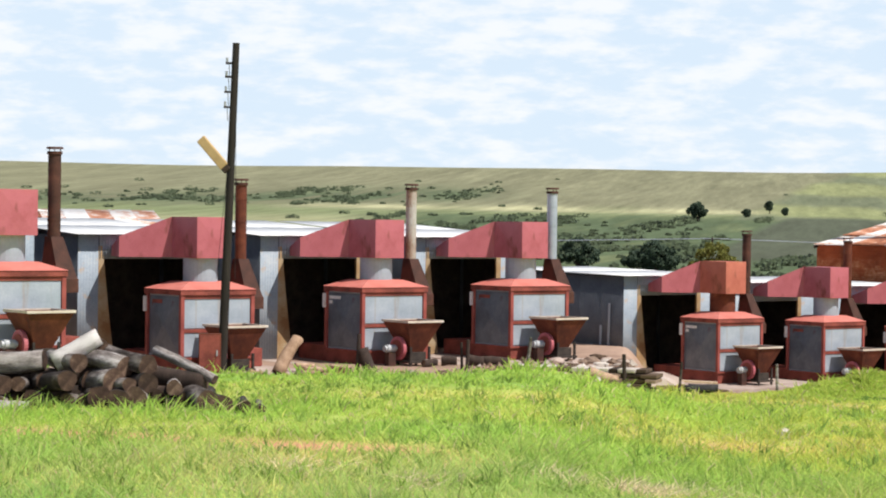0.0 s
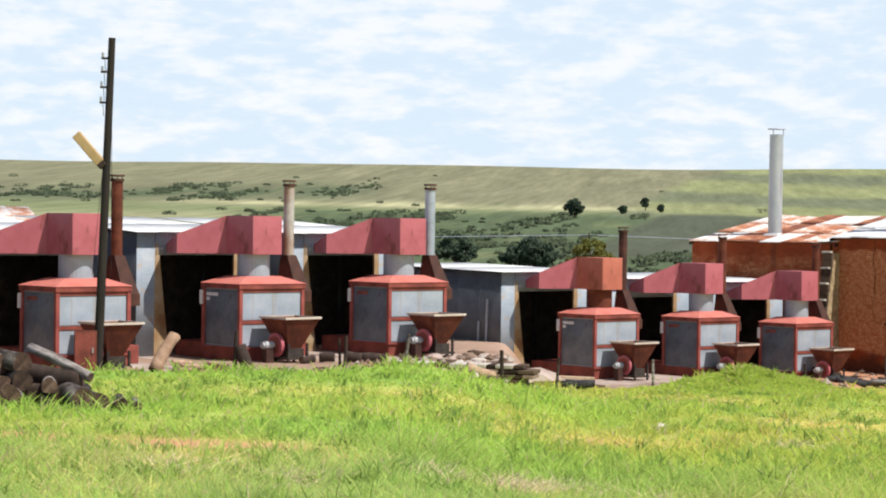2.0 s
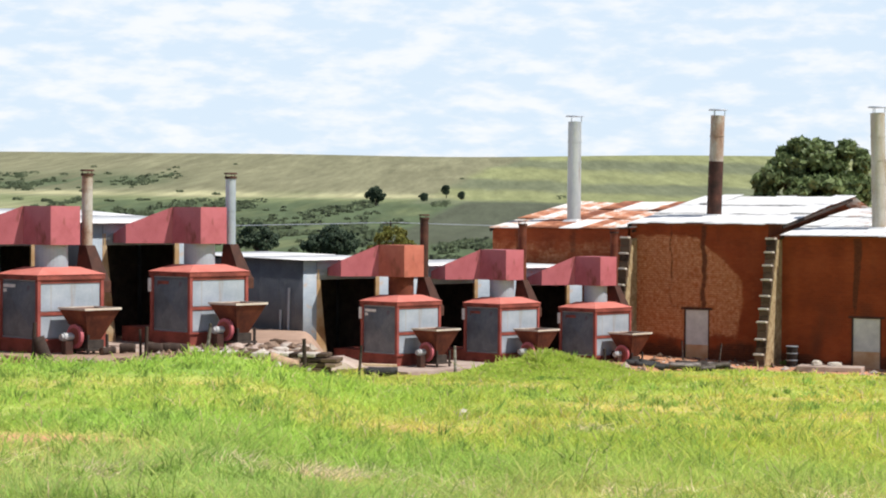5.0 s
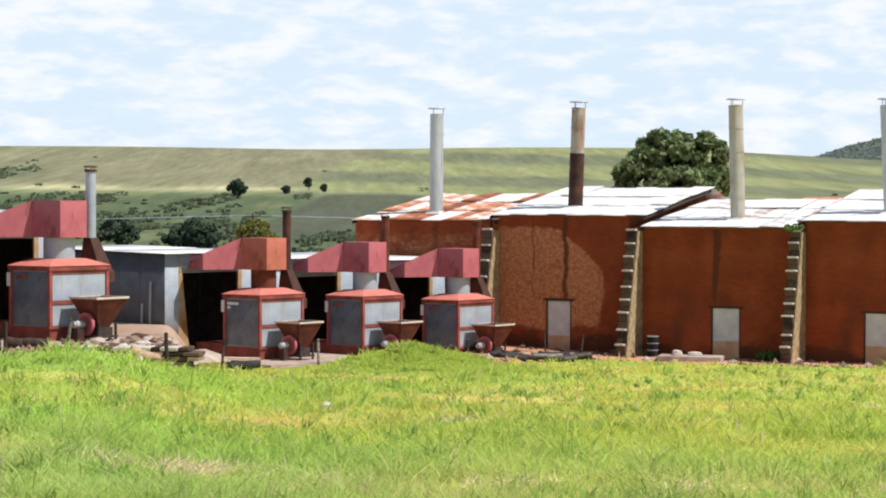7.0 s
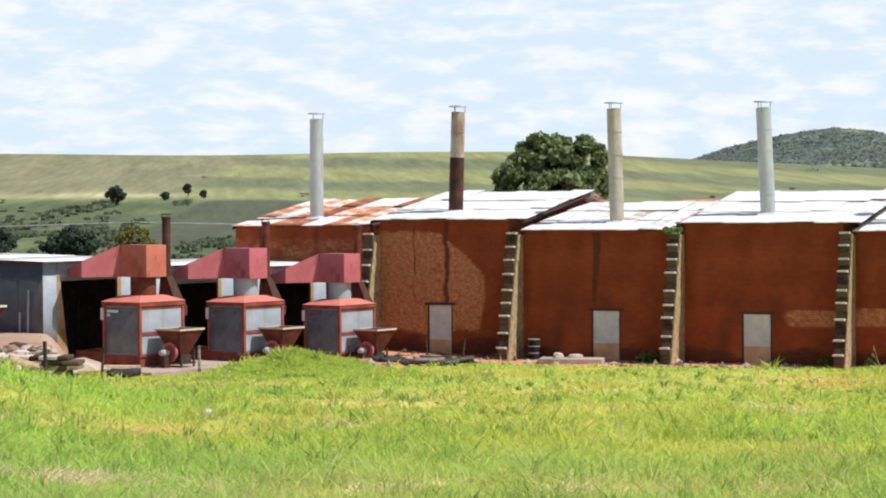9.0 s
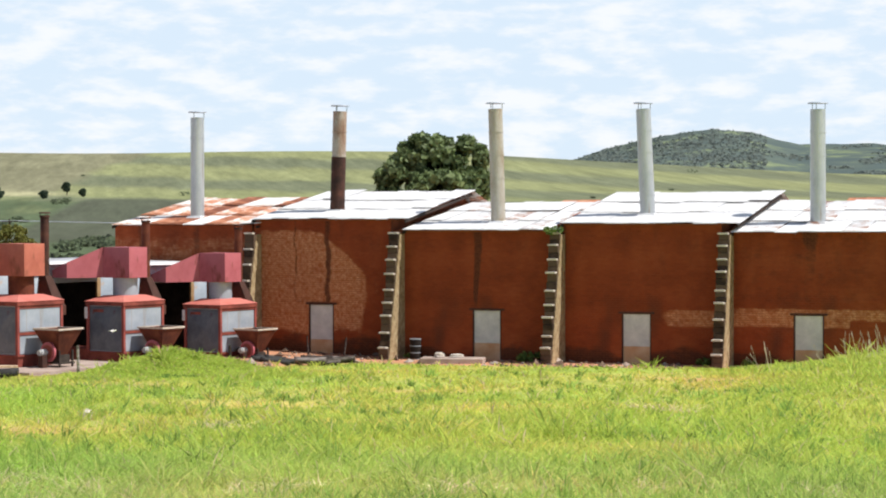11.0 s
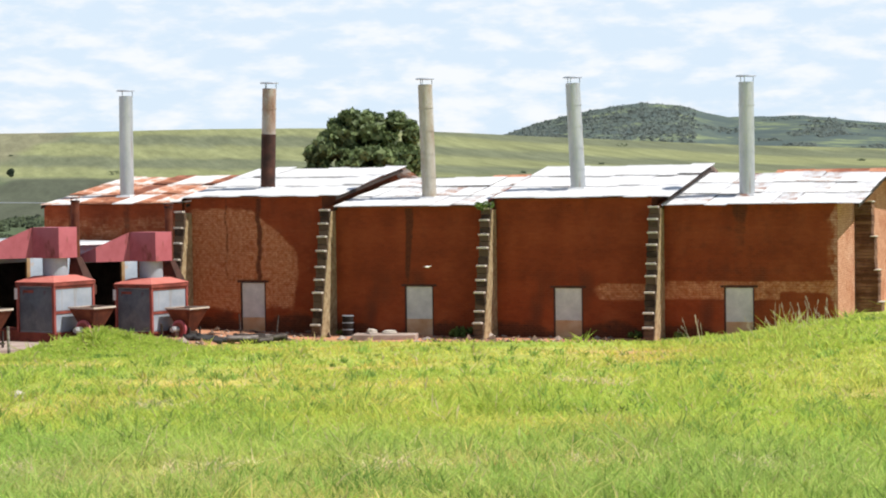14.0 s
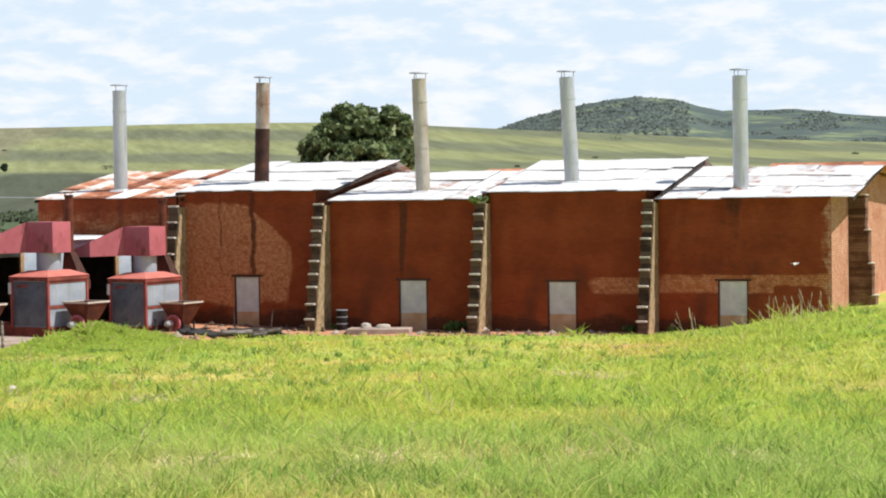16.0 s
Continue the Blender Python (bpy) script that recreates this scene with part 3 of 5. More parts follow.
    inner = [(x * 0.965, y * 0.965, z + (0.0 if z > 1 else 0.03)) for x, y, z in outer]
    vo, vi = [bm.verts.new((x + 0.02, y - 1.74, z)) for x, y, z in outer], [bm.verts.new((x + 0.02, y - 1.74, z)) for x, y, z in inner]
    for k in range(4):
        j = (k + 1) % 4
        bm.faces.new((vo[k], vo[j], vo[4 + j], vo[4 + k]))
        bm.faces.new((vi[j], vi[k], vi[4 + k], vi[4 + j]))
        bm.faces.new((vo[k], vi[k], vi[j], vo[j]))
    bm.faces.new(vo[4:])
    bm.faces.new(vi[:3:-1])
    hop = part("hopper", bm, RUST, f, "open rusted feed hopper")
    bm = bmesh.new()
    for x0, x1, y0, y1 in ((-0.60, 0.64, -2.36, -2.32), (-0.60, 0.64, -1.16, -1.12), (-0.60, -0.56, -2.32, -1.16), (0.60, 0.64, -2.32, -1.16)):
        box(bm, x0, x1, y0, y1, 1.225, 1.285)
    part("rim", bm, RIM, hop, "pale worn rim")
    part("feed_screw", rod((0.02, -1.80, 0.42), (0.02, -0.86, 0.42), 0.13, sides=16), RUST_DARK, f)
    part("feed_box", cube(-0.24, 0.28, -2.04, -1.56, 0.12, 0.40, bevel=0.01), SHADED_BLACK, f)
    for x, y in ((-0.3, -2.1), (0.34, -2.1), (-0.3, -1.5), (0.34, -1.5)):
        part("stand_leg", cube(x - 0.03, x + 0.03, y - 0.03, y + 0.03, 0, 0.55), SHADED_BLACK, f)
    part("stand_shelf", cube(-0.36, 0.40, -2.15, -1.45, 0.10, 0.16), SHADED_BLACK, f)
    wh = part("fan_wheel", rod((-0.50, -1.72, 0.50), (-0.40, -1.72, 0.50), 0.33, sides=28), RED, f, "faded red fan wheel")
    part("wheel_face", rod((-0.52, -1.72, 0.50), (-0.50, -1.72, 0.50), 0.24, sides=24), RED_DARK, wh)
    part("hub", rod((-0.58, -1.72, 0.50), (-0.52, -1.72, 0.50), 0.07, sides=14), CAST, wh)
    mo = part("motor", rod((-0.86, -1.72, 0.50), (-0.58, -1.72, 0.50), 0.11, sides=18), CAST, f, "pale grey electric motor")
    part("motor_cap", rod((-0.93, -1.72, 0.50), (-0.86, -1.72, 0.50), 0.085, sides=16), CAST, mo)
    part("motor_foot", cube(-0.84, -0.60, -1.82, -1.62, 0.0, 0.40), RUST_DARK, f)
    return f


def shed(m, front=4.3, depth=6.5, high=3.55, rise=0.42):
    """A sheet-metal curing shed; the furnace before it stands at the local origin."""
    s = empty("curing_shed", m, "galvanised corrugated-iron curing shed with a dark open front", "shed", "curing sheds")
    x0, y0 = -2.32, 2.48
    x1 = x0 + front
    y1 = y0 + depth
    # front wall: a panel left of the opening, a narrow one right of it, and a header
    n = 0
    part("front_panel", corrugated("front_panel", 0.62, high, GALV_WALL, depth=0.003), None, s, at=pose(x0, y0, 0, 90, 0, 0))
    bm = bmesh.new()
    pts = [(x0 + 0.62, 0), (x0 + 1.14, 0), (x0 + 0.93, 1.6), (x0 + 0.74, high - 0.3), (x0 + 0.62, high - 0.3)]
    lo, hi = [bm.verts.new((px, y0 - 0.004, pz)) for px, pz in pts], [bm.verts.new((px, y0 + 0.03, pz)) for px, pz in pts]
    bm.faces.new(lo)
    bm.faces.new(hi[::-1])
    for k in range(5):
        bm.faces.new((lo[k], hi[k], hi[(k + 1) % 5], lo[(k + 1) % 5]))
    part("flashing", bm, TAN, s, "rust-washed wall strip, its slant shaped as a shadow edge")
    part("front_panel", corrugated("front_panel", 0.74, high, GALV_WALL, depth=0.003), None, s, at=pose(x1 - 0.74, y0, 0, 90, 0, 0))
    part("jamb", cube(x1 - 0.92, x1 - 0.742, y0 - 0.02, y0 + 0.06, 0, high - 0.2), TAN, s, "rust-washed door jamb")
    part("header", corrugated("header", front - 1.56, 0.65, GALV_WALL), None, s, at=pose(x0 + 0.64, y0, high - 0.65, 90, 0, 0))
    w = depth / 6
    side = corrugated("side_sheet", w + 0.02, high, GALV_SHADED)
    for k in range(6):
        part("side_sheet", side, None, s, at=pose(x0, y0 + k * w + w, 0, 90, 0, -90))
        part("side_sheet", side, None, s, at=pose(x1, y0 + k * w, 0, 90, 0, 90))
    part("back_wall", cube(x0 + 0.05, x1 - 0.05, y1 - 0.06, y1, 0, high + rise * 0.7), GALV_WALL, s)
    part("lining", cube(x0 + 0.3, x1 - 0.3, y0 + 2.6, y0 + 2.66, 0, high - 0.1), SHADED_BLACK, s, "inner wall blackened for the shed's shade")
    part("lining", cube(x0 + 0.10, x0 + 0.16, y0 + 0.2, y0 + 2.6, 0, high - 0.1), SHADED_BLACK, s)
    part("lining", cube(x1 - 0.16, x1 - 0.10, y0 + 0.2, y0 + 2.6, 0, high - 0.1), SHADED_BLACK, s)
    part("ceiling_sheet", cube(x0 + 0.10, x1 - 0.10, y0 + 0.1, y0 + 2.66, high - 0.1, high - 0.06), SHADED_BLACK, s)
    rw = (front + 0.4) / 6
    pitch = math.degrees(math.atan2(rise, depth))
    rs = corrugated("roof_sheet", rw + 0.05, (depth + 0.6) / 2 + 0.15, ROOF)
    for k in range(6):
        for r in range(2):
            part("roof_sheet", rs, None, s, at=pose(x0 - 0.2 + k * rw, y0 - 0.3 + r * (depth + 0.6) / 2, high + 0.02 + r * (rise / 2 + 0.015) + 0.006 * (k % 2), pitch, 0, random.uniform(-0.6, 0.6)))
    return s


def chimney_steel(i):
    return [RUST_DARK, RUST, RUST_PALE, GALV, RUST_DARK, RUST, RUST][i]


FLUE = material("weathered_zinc_flue", [(0.3, (0.40, 0.42, 0.44)), (0.55, (0.52, 0.53, 0.54)), (0.75, (0.62, 0.62, 0.61))], 0.38, 0.55, 1.2, 18, 0.08, stretch=(1, 1, 0.4), streak=((0.36, 0.24, 0.15), 0.62, 0.8, 1.6, (3, 3, 0.25)))
FLUE_OLD = material("yellowed_zinc_flue", [(0.3, (0.30, 0.20, 0.12)), (0.45, (0.44, 0.38, 0.30)), (0.7, (0.58, 0.55, 0.50))], 0.55, 0.3, 1.4, 24, 0.1, stretch=(1.5, 1.5, 0.4))
RUST_PALE = material("streaked_rusty_steel", [(0.34, (0.21, 0.10, 0.06)), (0.48, (0.36, 0.26, 0.20)), (0.64, (0.48, 0.45, 0.41))], 0.8, 0.1, 1.6, 40, 0.2, stretch=(1, 1, 0.4))
HOOD_FADED = material("orange_faded_red_paint", [(0.3, (0.38, 0.10, 0.07)), (0.6, (0.50, 0.155, 0.105)), (0.8, (0.48, 0.19, 0.12))], 0.65, 0, 1.2, 30, 0.1, streak=((0.20, 0.07, 0.04), 0.56, 0.75, 3.0, (1, 1, 0.4)))
for i in range(7):
    k, kz = furnace_scale(i)
    furnace(furnace_pose(i) @ Matrix.Diagonal((k, k, kz, 1)), chimney_steel(i), i in (2, 4), RUST if i == 4 else GALV, HOOD_FADED if i == 4 else RED)
    shed(furnace_pose(i) @ pose(0, -2.48 * (1 - k), 0), high=(3.55, 3.55, 3.55, 3.55, 3.42, 3.35, 3.50)[i], rise=0.10 if i > 3 else 0.38)

# concrete pads under the furnaces
for i in range(7):
    fm = furnace_pose(i)
    tagged(part("concrete_pad", cube(-2.4, 1.5 if i == 3 else 2.6, -2.7, 2.5, -0.35, -0.004, bevel=0.02), CONCRETE, None, at=fm), "dusty cracked concrete pad under the furnace", "slab", "furnace pads")


# ---- brick curing barns ----
ROOF_PATCHED = material("patched_galvanised_roof", [(0.24, (0.24, 0.10, 0.065)), (0.31, (0.46, 0.33, 0.27)), (0.36, (0.52, 0.51, 0.51)), (0.46, (0.66, 0.66, 0.665)), (0.75, (0.75, 0.755, 0.755))], 0.45, 0.1, 1.6, 20, 0.05, island=0.34)
BARN_TURN = -30.4
BARN_FOOT = (7.04, 78.99)
UB = Vector((math.cos(radians(BARN_TURN)), math.sin(radians(BARN_TURN)), 0))
NB = Vector((-UB.y, UB.x, 0))             # back into the barns


def barn_pose(s, z=-1.62):
    return pose(BARN_FOOT[0] + UB.x * s, BARN_FOOT[1] + UB.y * s, z, 0, 0, BARN_TURN)


def brick_wall(name, length, height, mat, mortar, parent, m, holes=(), bw=0.235, bh=0.083, seed=1, pale=None, single=None, top=None):
    """A brick wall in local x, z with its face at y = 0: a mortar core, and one mesh of single bricks proud of it. holes: (x0, x1, z0, z1)."""
    rng = np.random.RandomState(seed)
    rows_ = int(height / bh)
    V, F, S, loose = [], [], [], []
    for r in range(rows_):
        z = r * bh
        x = -(bw / 2 if r % 2 else 0)
        while x < length:
            a, b = max(0, x) + 0.006, min(length, x + bw) - 0.006
            x += bw
            if b - a < 0.04:
                continue
            cz = z + bh / 2
            for h in holes:
                if h[2] < cz < h[3]:
                    a, b = (a, h[0]) if a < h[0] < b else (h[1], b) if a < h[1] < b else (a, b)
            cx = (a + b) / 2
            if any(h[0] < cx < h[1] and h[2] < cz < h[3] for h in holes):
                continue
            if top and cz > top(cx):
                continue
            p = -0.006 - 0.008 * rng.rand()
            if single and single[0] < cx < single[1] and single[2] < cz < single[3] and b - a > 0.2:
                loose.append((cx, p, cz))
                continue
            k = len(V)
            lo, hi, cols = z + 0.005, z + bh - 0.006, 4 if pale else 1
            V += [(a, 0.01, lo), (b, 0.01, lo), (b, 0.01, hi), (a, 0.01, hi)]
            xs = [a + (b - a) * c / cols for c in range(cols + 1)]
            V += [(q, p, lo) for q in xs] + [(q, p, hi) for q in xs]
            u, v = k + 4, k + 5 + cols
            F += [(u + c, u + c + 1, v + c + 1, v + c) for c in range(cols)]
            F += [(k, k + 1, v - 1, *range(v - 2, u - 1, -1)), (k + 3, *range(v, v + cols + 1), k + 2), (k, u, v, k + 3), (k + 1, k + 2, v + cols, v - 1)]
            if pale:
                j = rng.uniform(0.80, 1.12)
                for q in V[k:]:
                    S += [j * c for c in pale(q[0], q[2])] + [1.0]
    me = mesh_of(name, V, F, [mat])
    if pale:
        me.color_attributes.new("stain", "FLOAT_COLOR", "POINT").data.foreach_set("color", S)
    ob = part(name, me, None, parent, at=m)
    tagged(ob, kind="stuff")
    if loose:
        bm = box(bmesh.new(), -bw / 2 + 0.006, bw / 2 - 0.006, 0, 0.03, -bh / 2 + 0.005, bh / 2 - 0.006)
        bmesh.ops.recalc_face_normals(bm, faces=bm.faces)
        one = bpy.data.meshes.new("brick")
        bm.to_mesh(one)
        bm.free()
        one.materials.append(mat)
        for c in loose:
            part("brick", one, None, parent, at=m @ pose(c[0], c[1], c[2], 0, 0, rng.uniform(-0.6, 0.6)))
    return ob


def barn(s0, s1, high, ridge, door, chim, rake, roof_mat, flue, pale, end=False, seed=1):
    """A brick barn from s0 to s1 along the row; front to the yard, roof rising towards the back."""
    L, back, ry = s1 - s0, 20.0 if end else 9.2, 6.62
    m = barn_pose(s0)
    b = empty("brick_barn", m, "tall red-brick curing barn with a tin door and corrugated roof", "barn", "brick curing barns")
    d0, d1, dz = door[0] - s0, door[1] - s0, door[2]
    # core walls with the door opening left free
    th = 0.30
    bm = bmesh.new()
    for x0, x1, z0, z1 in ((0, d0, 0, high), (d1, L, 0, high), (d0, d1, dz, high)):
        box(bm, x0, x1, 0, th, z0 - 0.15 * (z0 == 0), z1)
    part("front_wall", bm, MORTAR, b)
    bm = bmesh.new()
    for x in (0, L - th):
        prof = [(th, -0.15), (back, -0.15), (back, high + ridge * 0.35), (ry, high + ridge), (th, high + ridge * th / ry)]
        lo, hi = [bm.verts.new((x, py, pz)) for py, pz in prof], [bm.verts.new((x + th, py, pz)) for py, pz in prof]
        bm.faces.new(lo)
        bm.faces.new(hi[::-1])
        for k in range(5):
            bm.faces.new((lo[k], hi[k], hi[(k + 1) % 5], lo[(k + 1) % 5]))
    part("gable_wall", bm, MORTAR, b)
    part("back_wall", cube(th, L - th, back - th, back, -0.15, high + ridge * 0.3), MORTAR, b)
    brick_wall("brickwork", L, high, BRICK_FRONT, MORTAR, b, Matrix(), [(d0 - 0.005, d1 + 0.005, -1, dz + 0.03)], seed=seed, pale=pale)
    if end:
        brick_wall("end_brickwork", back, high + ridge, BRICK_BRIGHT, MORTAR, b, pose(L, 0, 0, 0, 0, 90), seed=seed + 50, single=(0.0, 1.7, 1.0, 4.7), top=lambda q: high + (ridge * q / ry if q < ry else ridge * (1 - 0.65 * (q - ry) / (back - ry))) - 0.06)
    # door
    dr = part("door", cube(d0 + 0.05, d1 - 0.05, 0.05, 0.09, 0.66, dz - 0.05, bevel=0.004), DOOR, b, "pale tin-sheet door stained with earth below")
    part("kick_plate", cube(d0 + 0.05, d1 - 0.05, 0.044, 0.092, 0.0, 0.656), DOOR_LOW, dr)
    part("door_frame", cube(d0 + 0.0, d0 + 0.05, -0.005, 0.12, 0, dz), RUST_DARK, b)
    part("door_frame", cube(d1 - 0.05, d1, -0.005, 0.12, 0, dz), RUST_DARK, b)
    part("lintel", cube(d0 - 0.12, d1 + 0.12, -0.018, 0.14, dz - 0.04, dz + 0.04), RUST_DARK, b)
    # roof in corrugated sheets, three courses up the front slope and one beyond the ridge
    over = 0.30
    run = ry + over
    slope = math.atan2(ridge, ry)
    length = run / math.cos(slope)
    courses = 3
    cl = length / courses + 0.15
    left = -rake[0]
    n = max(4, round((L + rake[0] + rake[1]) / 0.78))
    w = (L + rake[0] + rake[1]) / n
    sheet = corrugated("roof_sheet", w + 0.06, cl, roof_mat, pitch=0.10, depth=0.014)
    rng = random.Random(seed)
    for r in range(courses):
        for k in range(n):
            y = -over + r * length / courses * math.cos(slope)
            z = high + 0.05 + (y) * math.tan(slope) + 0.014 * (k % 2) + 0.024 * r + rng.uniform(0, 0.035)
            slip = rng.uniform(-0.10, 0.06) if r == 0 else rng.uniform(-0.22, 0.10)
            part("roof_sheet", sheet, None, b, at=pose(left + k * w, y + slip, z + slip * math.tan(slope), math.degrees(slope) + rng.uniform(-0.5, 0.35), rng.uniform(-0.9, 0.9), rng.uniform(-1.8, 1.8)))
    rear = corrugated("rear_sheet", w + 0.06, back - ry + 0.3, ROOF_RUST)
    for k in range(n):
        part("roof_sheet", rear, None, b, at=pose(left + k * w, ry - 0.04, high + ridge + 0.09, -math.degrees(math.atan2(ridge * 0.65, back - ry)), 0, 0))
    for x in (left + 0.02, L + rake[1] - 0.05):
        part("barge_board", cube(0, 0.04, 0, length - 0.05, -0.13, -0.02), WOOD_DARK, b, at=pose(x, -over, high + 0.03 - over * math.tan(slope), math.degrees(slope), 0, 0))
    # chimney through the front slope
    (cx, cy, ct, lean), r = chim, 0.275
    cx -= s0
    cz = high + cy * math.tan(slope)
    top = ct - m.translation.z
    dx = lean * (top - cz)
    ch = part("chimney", rod((cx, cy, cz - 0.3), (cx + dx, cy, top), r, r * 0.96, sides=24), flue[0], b, "tall round sheet-metal chimney")
    nb = 5
    for k in range(1, nb):
        f = k / nb
        part("joint_band", rod((cx + dx * f, cy, cz + (top - cz) * f - 0.025), (cx + dx * f, cy, cz + (top - cz) * f + 0.025), r * 1.02, sides=24), flue[0], ch)
    if flue[1] is not None:
        part("rusted_section", rod((cx, cy, cz - 0.1), (cx + dx * 0.55, cy, cz + (top - cz) * 0.55), r * 1.03, r * 1.02, sides=24), flue[1], ch, "rust-brown lower section")
    part("flashing", frustum(bmesh.new(), (cx - 0.42, cx + 0.42, cy - 0.42, cy + 0.42), (cx - r, cx + r, cy - r, cy + r), cz - 0.08, cz + 0.12), ROOF_PATCHED, ch)
    part("cap", rod((cx + dx, cy, top + 0.20), (cx + dx, cy, top + 0.24), r * 1.35, r * 1.2, sides=24), GALV, ch, "small tin rain cap on stays")
    for k in range(3):
        c, s = r * 0.95 * math.cos(2.1 * k + 0.5), r * 0.95 * math.sin(2.1 * k + 0.5)
        part("cap_stay", rod((cx + dx + c, cy + s, top - 0.05), (cx + dx + c, cy + s, top + 0.21), 0.014, sides=6), GALV, ch)
    return b


def buttress(m, high, seed, low_out=1.55, top_out=0.45, half=0.19, flank=None, stone=None):
    """A stepped masonry buttress, widening downwards; shade darkens its front colour, sun lightens its ledges."""
    b = empty("buttress", m, "stepped stone buttress, shade painted on its front and sun on its mortar ledges", "buttress", "barn buttresses")
    rng = random.Random(seed)
    z, steps = 0.0, 9
    hs = [rng.uniform(0.7, 1.3) for _ in range(steps)]
    tot = sum(hs)
    for h in [h * high / tot for h in hs]:
        out = low_out + (top_out - low_out) * (z / high) + rng.uniform(-0.02, 0.02)
        n = max(1, round(h / 0.26))
        for k in range(n):
            j = rng.uniform(-0.02, 0.02)
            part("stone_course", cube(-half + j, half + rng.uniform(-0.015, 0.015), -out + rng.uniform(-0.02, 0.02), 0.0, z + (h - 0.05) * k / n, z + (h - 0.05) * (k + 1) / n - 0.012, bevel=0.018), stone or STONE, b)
        e0, e1 = rng.uniform(0, 0.03), rng.uniform(0, 0.03)
        part("ledge", cube(-half - e0, half - 0.05 + e1, -out - rng.uniform(0.05, 0.10), -out + 0.16, z + h - 0.055, z + h + 0.012, bevel=0.014), CAPSTONE, b)
        z += h
    # the lit flank: an added plaster slab, the sun put into its pale colour
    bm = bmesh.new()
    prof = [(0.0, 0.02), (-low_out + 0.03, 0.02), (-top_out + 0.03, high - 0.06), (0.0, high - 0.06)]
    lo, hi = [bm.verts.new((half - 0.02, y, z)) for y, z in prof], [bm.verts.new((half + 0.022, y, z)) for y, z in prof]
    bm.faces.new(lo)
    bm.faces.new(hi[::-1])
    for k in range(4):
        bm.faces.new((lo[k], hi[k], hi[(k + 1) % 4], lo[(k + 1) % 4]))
    part("flank", bm, flank or PLASTER, b, "lichened flank with sunlight in its pale colour")
    return b


def end_buttress(m, high):
    """The brick buttress of the end wall: it steps outwards downwards, its courses laid flat."""
    b = empty("buttress", m, "stepped brick buttress on the barn's end wall, its shade in the colour", "buttress", "barn buttresses")
    rng = random.Random(8)
    steps, half = ((0.0, 0.34, 1.15), (0.34, 1.15, 0.95), (1.15, 2.3, 0.82), (2.3, 3.5, 0.70), (3.5, high, 0.60)), 0.34
    for z0, z1, out in steps:
        n = round((z1 - z0) / 0.11)
        for k in range(n):
            a, c = z0 + (z1 - z0) * k / n, z0 + (z1 - z0) * (k + 1) / n
            part("brick_course", cube(0.0, out + rng.uniform(-0.015, 0.015), -half + rng.uniform(-0.012, 0.012), half, a, c - 0.010, bevel=0.008), BUTTRESS_BRICK, b)
        part("ledge", cube(out - 0.16, out + 0.03, -half - 0.02, half + 0.02, z1 - 0.004, z1 + 0.035, bevel=0.01), CAPSTONE, b)
    return b


BUTTRESS_BRICK = material("shaded_buttress_brick", [(0.3, (0.055, 0.024, 0.015)), (0.55, (0.12, 0.055, 0.034)), (0.75, (0.22, 0.12, 0.08))], 0.95, 0, 2.0, 40, 0.5, island=0.3)


# stains on the fronts: shares of old pale mortar, of soot or damp, and of whitening
def ramp01(v, lo, hi):
    t = min(1.0, max(0.0, (v - lo) / (hi - lo)))
    return t * t * (3 - 2 * t)


def within(v, lo, hi, soft=0.12):
    return ramp01(v, lo - soft, lo + soft) * (1 - ramp01(v, hi - soft, hi + soft))


def damp(x, z, level=0.55):
    return 0.9 * (1 - ramp01(z, level * 0.4 + 0.15 * math.sin(1.7 * x), level + 0.2 * math.sin(1.7 * x) + 0.1 * math.sin(4.1 * x + 1)))


def drip(x, z, at, end, wide):
    """A soot run from the eaves, narrowing and wandering downwards."""
    half = wide * (0.45 + 0.55 * ramp01(z, end, 5.0))
    return (1 - ramp01(abs(x - at - 0.05 * math.sin(1.9 * z)), half * 0.5, half * 1.5)) * ramp01(z, end, end + 0.7)


def arch(x, z):
    x = x + 0.04 * math.sin(3.1 * z) + 0.025 * math.sin(7.3 * z + 1)
    bow = 4.75 - 0.9 * max(0.0, z - 2.9) ** 1.25 - 0.25 * ramp01(z, 2.4, 1.2)
    field = ramp01(x, 0.1, 0.4) * (1 - ramp01(x, bow - 0.14, bow + 0.10)) * within(z, 0.95 + 0.1 * math.sin(2 * x), 4.75, 0.15)
    seam = max(within(x, 3.0, 3.22, 0.10) * ramp01(z, 1.7, 2.1), 0.8 * within(x, 1.70, 1.80, 0.06) * ramp01(z, 2.0, 2.2), 0.8 * within(x, 1.75, 3.1, 0.05) * within(z, 2.06, 2.14, 0.05))
    return 0.25 + 0.7 * field * (0.88 if 1.8 < x < 3.0 else 1.0), max(seam, damp(x, z, 0.95)), 0.0


def weathered(x, z):
    return 0.55 * within(z, 0.6, 4.6, 0.4), max(0.7 * drip(x, z, 1.2, 1.0, 0.2), 0.6 * drip(x, z, 3.6, 0.8, 0.16), damp(x, z)), 0.0


def under_flue(x, z):
    return 0.0, max(drip(x, z, 3.30, 1.6, 0.17), 0.7 * drip(x, z, 0.1, 0.3, 0.16), damp(x, z)), 0.0


def band_right(x, z):
    return 0.8 * ramp01(x, 3.6 + 0.8 * abs(z - 1.7), 4.1 + 0.8 * abs(z - 1.7)) * within(z, 1.38, 2.0, 0.07), max(0.8 * drip(x, z, 0.15, 0.3, 0.2), damp(x, z, 0.7)), 0.0


